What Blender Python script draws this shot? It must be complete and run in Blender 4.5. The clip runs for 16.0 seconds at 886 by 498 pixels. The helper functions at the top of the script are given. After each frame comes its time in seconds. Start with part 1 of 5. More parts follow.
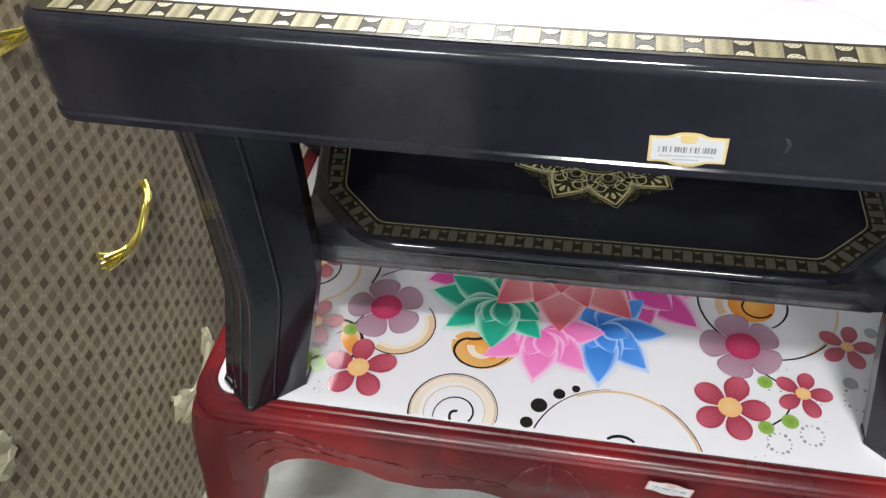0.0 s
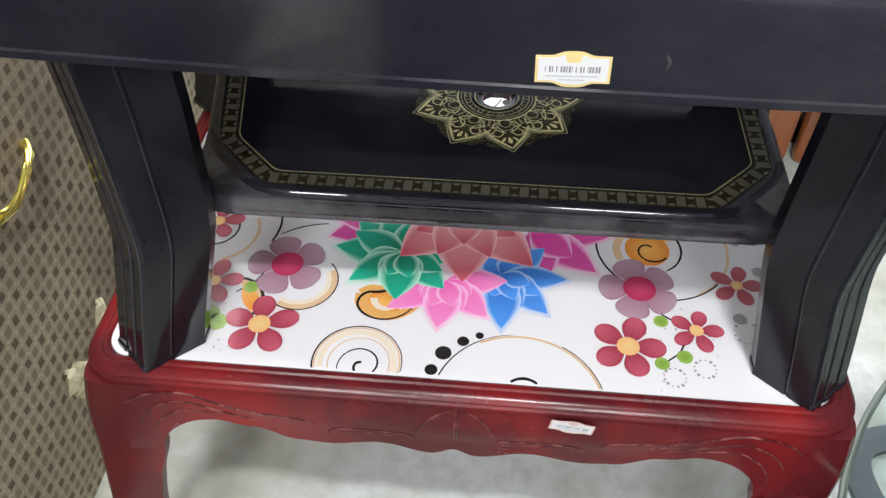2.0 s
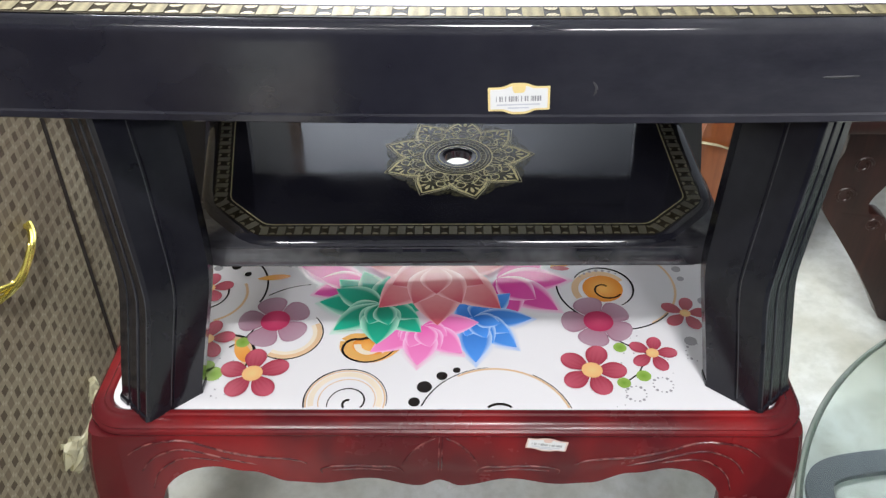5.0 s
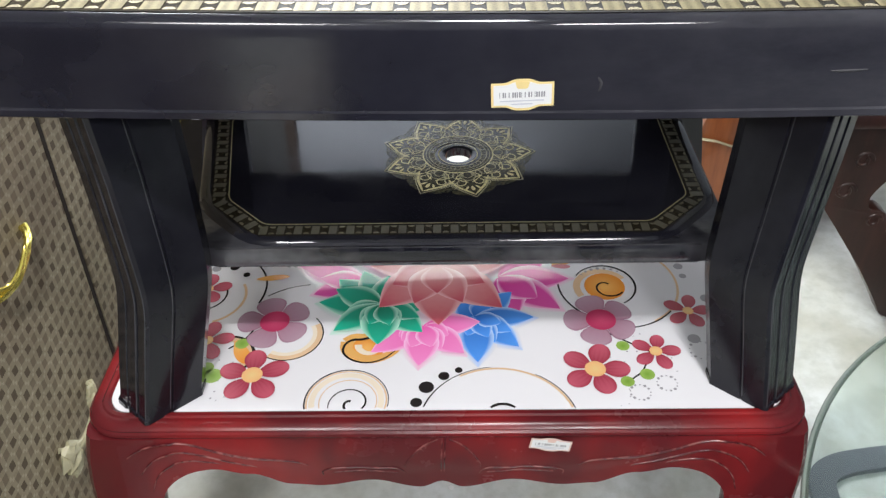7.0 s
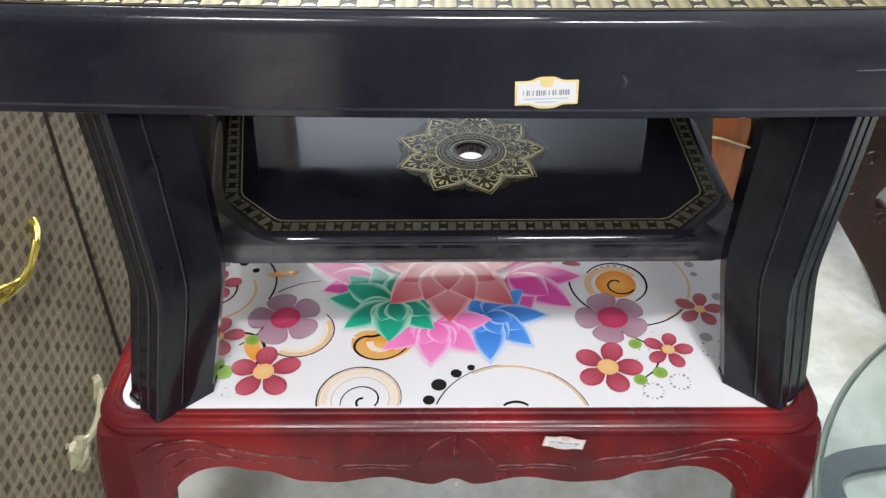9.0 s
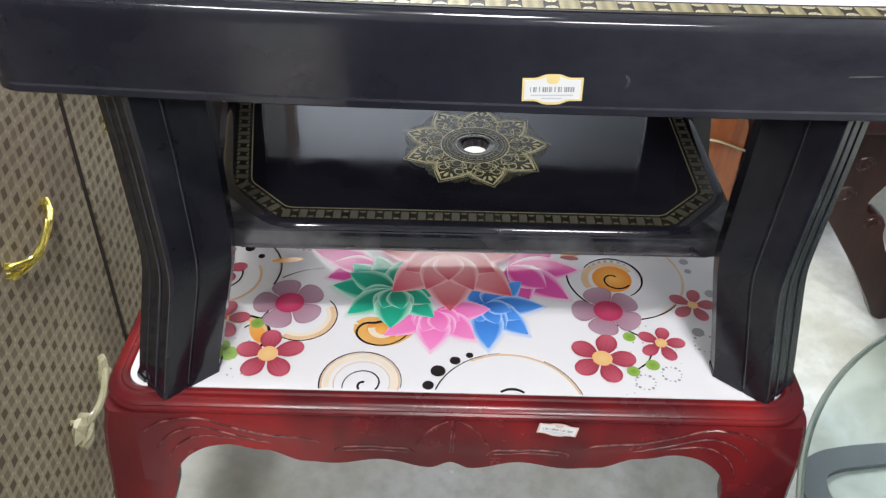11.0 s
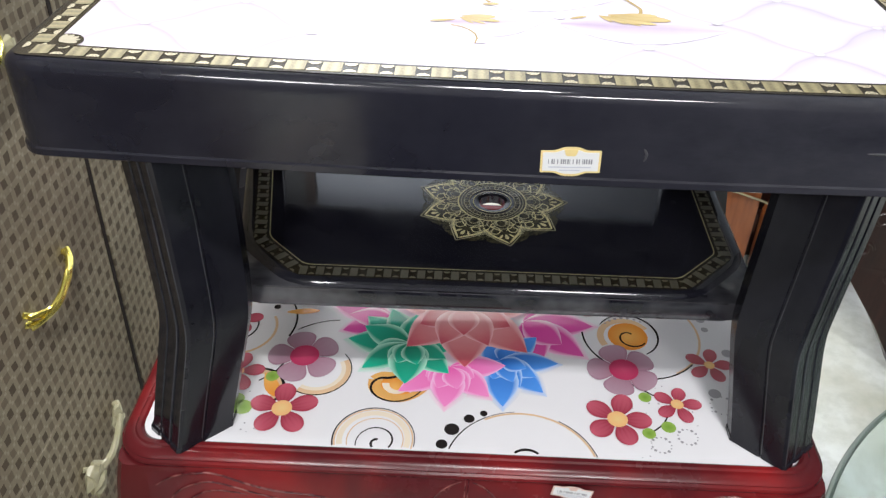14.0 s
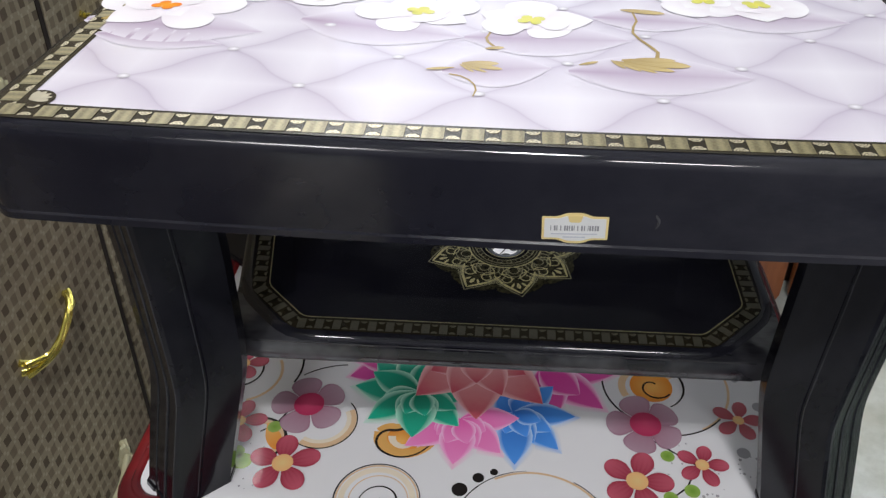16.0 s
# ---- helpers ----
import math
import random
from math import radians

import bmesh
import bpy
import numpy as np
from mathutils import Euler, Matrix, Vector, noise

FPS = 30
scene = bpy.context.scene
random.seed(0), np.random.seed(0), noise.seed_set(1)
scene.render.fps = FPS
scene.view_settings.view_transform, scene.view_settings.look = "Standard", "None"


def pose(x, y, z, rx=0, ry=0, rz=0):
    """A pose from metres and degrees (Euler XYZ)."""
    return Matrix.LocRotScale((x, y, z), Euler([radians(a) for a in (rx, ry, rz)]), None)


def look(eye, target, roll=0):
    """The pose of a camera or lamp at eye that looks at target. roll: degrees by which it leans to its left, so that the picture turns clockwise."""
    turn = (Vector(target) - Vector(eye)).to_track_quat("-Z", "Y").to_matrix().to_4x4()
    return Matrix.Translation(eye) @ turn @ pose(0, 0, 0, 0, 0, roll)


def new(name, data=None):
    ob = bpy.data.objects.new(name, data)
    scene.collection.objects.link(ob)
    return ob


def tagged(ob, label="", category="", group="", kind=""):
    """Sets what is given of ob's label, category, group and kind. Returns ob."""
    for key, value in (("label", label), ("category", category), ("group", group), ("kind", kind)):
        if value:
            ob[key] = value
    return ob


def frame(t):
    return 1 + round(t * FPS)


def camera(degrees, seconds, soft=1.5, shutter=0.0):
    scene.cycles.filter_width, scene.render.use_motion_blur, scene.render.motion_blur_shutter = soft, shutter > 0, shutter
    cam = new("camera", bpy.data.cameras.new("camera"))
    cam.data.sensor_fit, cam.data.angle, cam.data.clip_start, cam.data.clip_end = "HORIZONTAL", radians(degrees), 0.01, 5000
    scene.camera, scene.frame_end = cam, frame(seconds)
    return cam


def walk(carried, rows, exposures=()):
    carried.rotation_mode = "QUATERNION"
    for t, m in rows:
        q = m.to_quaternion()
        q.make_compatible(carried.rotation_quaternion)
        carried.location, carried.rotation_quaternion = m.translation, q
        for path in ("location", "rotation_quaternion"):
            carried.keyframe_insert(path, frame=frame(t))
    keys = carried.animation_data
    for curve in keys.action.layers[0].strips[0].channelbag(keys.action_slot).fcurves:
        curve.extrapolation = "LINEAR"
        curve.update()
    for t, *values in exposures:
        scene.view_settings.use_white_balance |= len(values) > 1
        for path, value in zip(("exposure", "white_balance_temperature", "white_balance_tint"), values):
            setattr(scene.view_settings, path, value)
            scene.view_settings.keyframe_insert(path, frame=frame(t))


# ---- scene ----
cam = camera(57.0, 16.0, soft=1.35)
PATH = [
    (0, (0.04, -0.78, 1.284), (-0.299, 0.587, -0.136), -4.7),
    (0.5, (0.03, -0.784, 1.243), (-0.197, 0.558, -0.222), -3.8),
    (1, (0.038, -0.769, 1.23), (-0.102, 0.583, -0.237), -2.5),
    (1.5, (0.061, -0.767, 1.24), (-0.058, 0.607, -0.208), -2.5),
    (2, (0.059, -0.806, 1.247), (-0.071, 0.569, -0.199), -0.2),
    (2.5, (0.047, -0.892, 1.231), (-0.045, 0.449, -0.25), 0.4),
    (3, (0.037, -0.968, 1.234), (-0.039, 0.397, -0.226), -1.3),
    (3.5, (0.037, -0.977, 1.24), (-0.028, 0.494, -0.113), -1.9),
    (4, (0.049, -0.958, 1.251), (-0.013, 0.576, -0.031), -1.8),
    (4.5, (0.05, -0.945, 1.246), (-0.007, 0.617, -0.002), -1.4),
    (5, (0.059, -0.944, 1.251), (0.002, 0.628, 0.016), -1.5),
    (7.5, (0.051, -0.935, 1.244), (0.01, 0.635, 0.006), -1.7),
    (8, (0.057, -0.941, 1.246), (0.023, 0.629, 0.006), -1.6),
    (8.5, (0.036, -0.927, 1.244), (0.003, 0.638, -0.001), -1.4),
    (11, (0.019, -0.96, 1.258), (-0.002, 0.597, 0.003), 0.8),
    (11.5, (0.023, -0.952, 1.243), (0.005, 0.603, -0.016), 1.1),
    (12, (0.028, -0.944, 1.244), (0.013, 0.608, -0.019), 1.2),
    (12.5, (0.034, -0.951, 1.261), (0.022, 0.597, -0.005), 1.0),
    (13, (0.024, -0.975, 1.29), (-0.007, 0.604, 0.064), 1.5),
    (13.5, (0.018, -0.964, 1.288), (-0.03, 0.62, 0.068), 1.3),
    (14, (0.016, -0.941, 1.286), (-0.043, 0.662, 0.091), 0.9),
    (14.5, (0.036, -0.892, 1.293), (-0.055, 0.694, 0.078), -0.3),
    (15, (0.063, -0.863, 1.294), (-0.097, 0.708, 0.068), -1.9),
    (15.5, (0.056, -0.854, 1.292), (-0.118, 0.724, 0.076), -2.2),
    (16, (0.051, -0.856, 1.3), (-0.106, 0.74, 0.105), -1.0),
]
walk(cam, [(t, look(eye, target, roll)) for t, eye, target, roll in PATH], [(0, 0.0), (1.5, 0.14), (2.0, 0.2), (2.5, 0.0), (3, 0.0), (3.5, 0.1), (5, 0.15), (8, 0.12), (12.5, 0.18), (13.5, 0.05), (14.5, 0.0), (15.5, -0.25), (16, -0.68)])

# ---- world and light ----
world = bpy.data.worlds.new("world")
scene.world = world
world.use_nodes = True
world.node_tree.nodes["Background"].inputs[0].default_value = (0.75, 0.82, 1.0, 1)
world.node_tree.nodes["Background"].inputs[1].default_value = 0.15
scene.view_settings.exposure = 0.0


def lamp(name, x, y, z, sx, sy, watts, colour, target):
    data = bpy.data.lights.new(name, "AREA")
    data.shape, data.size, data.size_y, data.energy, data.color = "RECTANGLE", sx, sy, watts, colour
    ob = new(name, data)
    ob.matrix_world = look((x, y, z), target)
    return ob


LIGHTS = ((0.18, -1.22, 0.24, 0.12, 40), (-0.9, -3.1, 0.6, 0.6, 68), (0.9, -3.3, 0.6, 0.6, 55), (-1.0, 1.35, 0.5, 0.5, 60), (-0.45, 1.95, 0.5, 0.5, 80), (-0.2, 2.86, 1.6, 0.10, 8))
for x, y, sx, sy, watts in LIGHTS:
    lamp("ceiling_lamp", x, y, 2.862, sx, sy, watts, (0.98, 0.985, 1.0), (x, y + 0.001, 0))


# ---- materials ----
class Mat:
    """A node material under construction."""

    def __init__(self, name, rough=0.5, metal=0.0, coat=0.0, spec=0.5):
        self.m = bpy.data.materials.new(name)
        self.m.use_nodes = True
        self.t = self.m.node_tree
        self.b = self.t.nodes["Principled BSDF"]
        self.b.inputs["Roughness"].default_value = rough
        self.b.inputs["Metallic"].default_value = metal
        self.b.inputs["Coat Weight"].default_value = coat
        self.b.inputs["Coat Roughness"].default_value = 0.06
        self.b.inputs["Specular IOR Level"].default_value = spec

    def n(self, kind, **kw):
        node = self.t.nodes.new("ShaderNode" + kind)
        for k, v in kw.items():
            if k == "operation":
                node.operation = v
            elif k == "data_type":
                node.data_type = v
            elif k == "blend_type":
                node.blend_type = v
            elif k == "feature":
                node.feature = v
            elif k == "wave_type":
                node.wave_type = v
        return node

    def put(self, sock, v):
        if isinstance(v, bpy.types.NodeSocket):
            self.t.links.new(v, sock)
        else:
            sock.default_value = v

    def math(self, op, a, b=0.0, c=0.0):
        node = self.n("Math", operation=op)
        for i, v in enumerate((a, b, c)):
            self.put(node.inputs[i], v)
        return node.outputs[0]

    def coord(self, which="Object"):
        return self.n("TexCoord").outputs[which]

    def xyz(self, which="Object"):
        s = self.n("SeparateXYZ")
        self.put(s.inputs[0], self.coord(which))
        return s.outputs

    def noise(self, scale, detail=3.0, rough=0.55, vec=None, stretch=None):
        node = self.n("TexNoise")
        v = vec if vec is not None else self.coord()
        if stretch:
            mp = self.n("Mapping")
            self.put(mp.inputs["Vector"], v)
            mp.inputs["Scale"].default_value = stretch
            v = mp.outputs[0]
        self.put(node.inputs["Vector"], v)
        node.inputs["Scale"].default_value = scale
        node.inputs["Detail"].default_value = detail
        node.inputs["Roughness"].default_value = rough
        return node.outputs["Fac"]

    def ramp(self, fac, *stops):
        node = self.n("ValToRGB")
        els = node.color_ramp.elements
        while len(els) < len(stops):
            els.new(0.5)
        for e, (p, c) in zip(els, stops):
            e.position = p
            e.color = (*c, 1) if len(c) == 3 else c
        self.put(node.inputs[0], fac)
        return node.outputs[0]

    def mix(self, fac, a, b):
        node = self.n("Mix", data_type="RGBA")
        self.put(node.inputs["Factor"], fac)
        for i, v in ((6, a), (7, b)):
            self.put(node.inputs[i], v if isinstance(v, bpy.types.NodeSocket) else (*v, 1))
        return node.outputs[2]

    def colour(self, v):
        self.put(self.b.inputs["Base Color"], v if isinstance(v, bpy.types.NodeSocket) else (*v, 1))
        return self

    def bump(self, height, strength=0.2, distance=0.002):
        node = self.n("Bump")
        node.inputs["Strength"].default_value = strength
        node.inputs["Distance"].default_value = distance
        self.put(node.inputs["Height"], height)
        self.put(self.b.inputs["Normal"], node.outputs[0])
        return self

    def rough(self, v):
        self.put(self.b.inputs["Roughness"], v)
        return self


def flat(name, c, rough=0.5, var=0.12, scale=30.0, metal=0.0, coat=0.0, bump=0.0):
    k = Mat(name, rough, metal, coat)
    k.colour(k.mix(k.noise(scale, 4), tuple(x * (1 - var) for x in c), tuple(min(1, x * (1 + var)) for x in c)))
    if bump:
        k.bump(k.noise(scale * 6, 3), bump, 0.001)
    return k.m


def black_plastic(name, spec, dusty, lo=0.07, depth=1.0, end_veil=0.0):
    """Moulded black plastic with smears, optionally paler in patches towards one end of a long face."""
    k = Mat(name, 0.16, 0, 0.0, spec)
    smear = k.noise(7, 5, 0.65, stretch=(1, 1, 2.5))
    base = k.mix(smear, (0.007 * depth, 0.007 * depth, 0.012 * depth), (0.016 * depth, 0.016 * depth, 0.024 * depth))
    veil = k.ramp(k.noise(13, 3, 0.6, stretch=(1, 2.2, 1)), (0.36, (0, 0, 0)), (0.80, (1, 1, 1)))
    amount = k.math("MULTIPLY", veil, dusty)
    if end_veil:
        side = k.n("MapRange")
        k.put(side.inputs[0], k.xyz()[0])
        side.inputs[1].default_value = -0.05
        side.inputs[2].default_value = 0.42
        side.inputs[4].default_value = end_veil
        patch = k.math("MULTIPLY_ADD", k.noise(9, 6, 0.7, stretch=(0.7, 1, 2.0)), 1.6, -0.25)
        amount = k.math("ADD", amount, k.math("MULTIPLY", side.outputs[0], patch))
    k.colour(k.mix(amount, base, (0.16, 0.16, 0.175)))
    dust = k.noise(3.5, 6, 0.7)
    k.rough(k.ramp(dust, (0.40, (lo, lo, lo)), (0.75, (lo + 0.2, lo + 0.2, lo + 0.2))))
    k.bump(k.noise(14, 2), 0.05, 0.002)
    return k.m


def red_plastic():
    k = Mat("red_plastic", 0.2, 0, 0.0, 0.36)
    streak = k.noise(5.0, 3, 0.55, stretch=(1.0, 1.0, 0.55))
    base = k.ramp(streak, (0.32, (0.066, 0.009, 0.012)), (0.52, (0.100, 0.011, 0.014)), (0.72, (0.265, 0.015, 0.016)))
    k.colour(base)
    k.rough(k.math("MULTIPLY_ADD", k.noise(9, 5, 0.7), 0.28, 0.10))
    k.bump(k.noise(30, 3), 0.03, 0.001)
    return k.m


def weave():
    """Grey-brown laminate printed with a woven diamond pattern."""
    k = Mat("woven_laminate", 0.6, 0, 0.0, 0.3)
    x, y, z = k.xyz()
    sway = k.math("MULTIPLY", k.noise(18, 2), 0.5)
    u = k.math("ADD", k.math("DIVIDE", y, 0.0215), sway)
    v = k.math("ADD", k.math("DIVIDE", z, 0.0235), sway)
    fu = k.math("ABSOLUTE", k.math("SUBTRACT", k.math("FRACT", u), 0.5))
    fv = k.math("ABSOLUTE", k.math("SUBTRACT", k.math("FRACT", v), 0.5))
    # strands along u and along v, one passing over the other in turn
    over = k.math("MODULO", k.math("ABSOLUTE", k.math("ADD", k.math("FLOOR", u), k.math("FLOOR", v))), 2.0)
    gap = k.math("LESS_THAN", k.math("MAXIMUM", fu, fv), 0.285)
    cross = k.math("GREATER_THAN", k.math("MINIMUM", fu, fv), 0.285)
    grain = k.noise(130, 4, 0.75)
    cloud = k.ramp(k.noise(5, 3), (0.4, (0, 0, 0)), (0.7, (1, 1, 1)))
    light = k.mix(grain, (0.27, 0.225, 0.155), (0.50, 0.435, 0.305))
    bright = k.mix(grain, (0.37, 0.32, 0.225), (0.62, 0.55, 0.405))
    mid = k.mix(grain, (0.17, 0.14, 0.094), (0.32, 0.265, 0.182))
    dark = k.mix(grain, (0.092, 0.069, 0.044), (0.185, 0.144, 0.094))
    cell = k.mix(over, dark, mid)
    base = k.mix(gap, k.mix(k.math("MULTIPLY", cross, over), light, bright), cell)
    k.colour(k.mix(k.math("MULTIPLY", cloud, 0.5), base, (0.15, 0.108, 0.075)))
    k.bump(gap, 0.15, 0.001)
    k.rough(k.math("MULTIPLY_ADD", grain, 0.25, 0.55))
    return k.m


def concrete():
    k = Mat("polished_concrete", 0.3)
    big = k.noise(2.2, 5, 0.6)
    fine = k.noise(28, 6, 0.65)
    a = k.ramp(big, (0.36, (0.42, 0.42, 0.345)), (0.5, (0.57, 0.59, 0.545)), (0.62, (0.66, 0.69, 0.68)))
    k.colour(k.mix(k.math("MULTIPLY", k.ramp(fine, (0.42, (0, 0, 0)), (0.68, (1, 1, 1))), 0.45), a, (0.34, 0.36, 0.31)))
    k.rough(k.math("MULTIPLY_ADD", k.noise(6, 4), 0.35, 0.34))
    k.bump(k.noise(40, 4), 0.05, 0.001)
    return k.m


def wood(name, a, b, rough=0.3, stretch=(8, 8, 1)):
    k = Mat(name, rough, 0, 0.2)
    g = k.noise(6, 6, 0.6, stretch=stretch)
    k.colour(k.ramp(g, (0.3, a), (0.7, b)))
    k.bump(k.noise(20, 4, stretch=stretch), 0.1, 0.001)
    return k.m


def glass(name, tint=(0.86, 0.95, 0.92)):
    k = Mat(name, 0.0)
    k.b.inputs["Transmission Weight"].default_value = 1.0
    k.b.inputs["IOR"].default_value = 1.48
    k.colour(tint)
    return k.m


M_BLACK = black_plastic("black_plastic", 0.55, 0.07, 0.05, end_veil=0.30)
M_BLACKLEG = black_plastic("black_leg_plastic", 0.32, 0.06, 0.10, 0.7)
# strong veil: dust smudges, plus paleness painted in for the mirrored ceiling
M_DUSTSHEEN = black_plastic("dusty_sheen_black_plastic", 0.8, 0.75, 0.05)
M_PLATE = black_plastic("polished_black_plastic", 0.66, 0.09, 0.02)
# scuffs along the legs, painted lamp glints along the shelf edges
M_WORNGLINT = flat("worn_glint_plastic_edge", (0.050, 0.050, 0.056), 0.25, 0.7, 25)
M_RED = red_plastic()
# pale pink noise puts broken lamp glints into the rubbed relief's colour
k = Mat("rubbed_glint_red_plastic", 0.2)
k.colour(k.ramp(k.noise(70, 3, 0.6), (0.46, (0.070, 0.007, 0.010)), (0.68, (0.27, 0.085, 0.08))))
M_REDGLINT = k.m
M_WEAVE = weave()
M_FLOOR = concrete()
M_WALL = flat("white_wall_paint", (0.72, 0.72, 0.70), 0.7, 0.04, 3, bump=0.1)
M_WALLBLUE = flat("pale_blue_wall_paint", (0.48, 0.52, 0.59), 0.7, 0.04, 3, bump=0.1)
M_WALLGREY = flat("grey_wall_paint", (0.19, 0.19, 0.21), 0.7, 0.06, 3, bump=0.1)
M_DARKPANEL = flat("grey_panel_paint", (0.10, 0.105, 0.11), 0.6, 0.06, 4)
M_CEIL = flat("ceiling_paint", (0.8, 0.8, 0.79), 0.8, 0.03, 3)
M_EDGE = flat("dark_edge_band", (0.045, 0.024, 0.014), 0.5, 0.3, 40)
M_GAP = flat("dark_brown_edge_band", (0.020, 0.011, 0.007), 0.85, 0.3, 40)
M_CARCASS = flat("brown_carcass_board", (0.045, 0.026, 0.017), 0.5, 0.2, 20)
M_DARKWOOD = wood("dark_red_brown_wood", (0.014, 0.005, 0.0035), (0.042, 0.013, 0.009), 0.38)
M_ORANGE = wood("orange_brown_wood", (0.20, 0.055, 0.016), (0.36, 0.11, 0.032), 0.3)
M_GLASS = glass("clear_green_glass")
k = Mat("ground_glass_edge", 0.25)
k.b.inputs["Transmission Weight"].default_value = 0.45
k.colour(k.mix(k.noise(30, 3), (0.34, 0.42, 0.36), (0.50, 0.58, 0.52)))
M_GLASSEDGE = k.m
M_GREY = flat("grey_painted_steel", (0.14, 0.155, 0.185), 0.45, 0.1, 12)
M_BROWNBOARD = flat("brown_board", (0.16, 0.118, 0.092), 0.45, 0.25, 8)
M_BEIGE = flat("pale_beige_board", (0.74, 0.70, 0.62), 0.5, 0.1, 8)
M_LAMP = Mat("lamp_diffuser", 0.4)
M_LAMP.colour((0.9, 0.9, 0.9))
M_LAMP.b.inputs["Emission Color"].default_value = (1, 0.98, 0.95, 1)
M_LAMP.b.inputs["Emission Strength"].default_value = 6.0
M_LAMP = M_LAMP.m
M_WHITE = flat("white_plastic_frame", (0.75, 0.75, 0.74), 0.4, 0.03)


# ---- mesh helpers ----
def part(name, bm, material, parent=None, label="", smooth=True, angle=30):
    me = bpy.data.meshes.new(name)
    bmesh.ops.recalc_face_normals(bm, faces=bm.faces)
    bm.to_mesh(me)
    bm.free()
    if smooth:
        for p in me.polygons:
            p.use_smooth = True
        me.set_sharp_from_angle(angle=radians(angle))
    for m in material if isinstance(material, (list, tuple)) else [material]:
        me.materials.append(m)
    ob = new(name, me)
    if parent is not None:
        ob.parent = parent
    if label:
        ob["label"] = label
    return ob


def empty(name, x=0, y=0, z=0, turn=0):
    ob = new(name)
    ob.matrix_world = pose(x, y, z, 0, 0, turn)
    ob.empty_display_size = 0.05
    return ob


def box(x0, x1, y0, y1, z0, z1, bevel=0.0, bm=None, seg=2):
    own = bmesh.new()
    bmesh.ops.create_cube(own, size=1, matrix=Matrix.LocRotScale(((x0 + x1) / 2, (y0 + y1) / 2, (z0 + z1) / 2), None, (x1 - x0, y1 - y0, z1 - z0)))
    if bevel:
        bmesh.ops.bevel(own, geom=own.edges[:], offset=bevel, segments=seg, affect="EDGES", profile=0.5)
    if bm is None:
        return own
    me = bpy.data.meshes.new("join")
    own.to_mesh(me)
    own.free()
    bm.from_mesh(me)
    bpy.data.meshes.remove(me)
    return bm


def loft(rings, closed=True, cap0=True, cap1=True, bm=None):
    """A skin over rings of equally many points."""
    bm = bm or bmesh.new()
    vs = [[bm.verts.new(p) for p in r] for r in rings]
    n = len(rings[0])
    for a, b in zip(vs, vs[1:]):
        for i in range(n if closed else n - 1):
            j = (i + 1) % n
            bm.faces.new((a[i], a[j], b[j], b[i]))
    if cap0 and closed:
        bm.faces.new(vs[0][::-1])
    if cap1 and closed:
        bm.faces.new(vs[-1])
    return bm


def rounded(hx, hy, r, n=6, z=0.0):
    """A rectangle with rounded corners, anticlockwise."""
    out = []
    for k, (sx, sy) in enumerate(((1, 1), (-1, 1), (-1, -1), (1, -1))):
        for i in range(n + 1):
            w = radians(90 * (k + i / n))
            out.append((sx * (hx - r) + r * math.cos(w), sy * (hy - r) + r * math.sin(w), z))
    return out


def soften(pts, r, n=4):
    """A closed outline of (x, y) with each corner rounded by r."""
    out = []
    m = len(pts)
    for i in range(m):
        p = Vector(pts[i])
        a, b = (Vector(pts[i - 1]) - p), (Vector(pts[(i + 1) % m]) - p)
        q = min(r, a.length * 0.45, b.length * 0.45)
        a, b = p + a.normalized() * q, p + b.normalized() * q
        for k in range(n + 1):
            w = k / n
            c = (1 - w) ** 2 * a + 2 * w * (1 - w) * p + w * w * b
            out.append((c.x, c.y))
    return out


def octagon(hx, hy, cut, r=0.012, n=4):
    return soften([(hx, hy - cut), (hx - cut, hy), (cut - hx, hy), (-hx, hy - cut), (-hx, cut - hy), (cut - hx, -hy), (hx - cut, -hy), (hx, cut - hy)], r, n)


def resample(pts, n=120):
    """A star-shaped outline cut at even angles round its middle."""
    out = []
    for i in range(n):
        w = 2 * math.pi * i / n
        d = Vector((math.cos(w), math.sin(w)))
        best = 0.0
        for k in range(len(pts)):
            a, b = Vector(pts[k - 1]), Vector(pts[k])
            e = b - a
            den = d.x * e.y - d.y * e.x
            if abs(den) > 1e-9:
                t = (a.x * e.y - a.y * e.x) / den
                u = (a.x * d.y - a.y * d.x) / den
                if -1e-6 <= u <= 1 + 1e-6 and t > best:
                    best = t
        out.append((d.x * best, d.y * best))
    return out


def prism(pts, z0, z1, bevel=0.0, bm=None, axis="z"):
    """An outline raised from z0 to z1; axis y stands it up, its points being (x, z)."""
    put = (lambda p, h: (p[0], p[1], h)) if axis == "z" else (lambda p, h: (p[0], h, p[1]))
    own = bmesh.new()
    lo = [own.verts.new(put(p, z0)) for p in pts]
    hi = [own.verts.new(put(p, z1)) for p in pts]
    own.faces.new(lo[::-1])
    own.faces.new(hi)
    for i in range(len(pts)):
        j = (i + 1) % len(pts)
        own.faces.new((lo[i], lo[j], hi[j], hi[i]))
    if bevel:
        rim = [e for e in own.edges if len({round(v.co[2 if axis == "z" else 1], 6) for v in e.verts}) == 1]
        bmesh.ops.bevel(own, geom=rim, offset=bevel, segments=2, affect="EDGES", profile=0.5)
    if bm is None:
        return own
    me = bpy.data.meshes.new("join")
    own.to_mesh(me)
    own.free()
    bm.from_mesh(me)
    bpy.data.meshes.remove(me)
    return bm


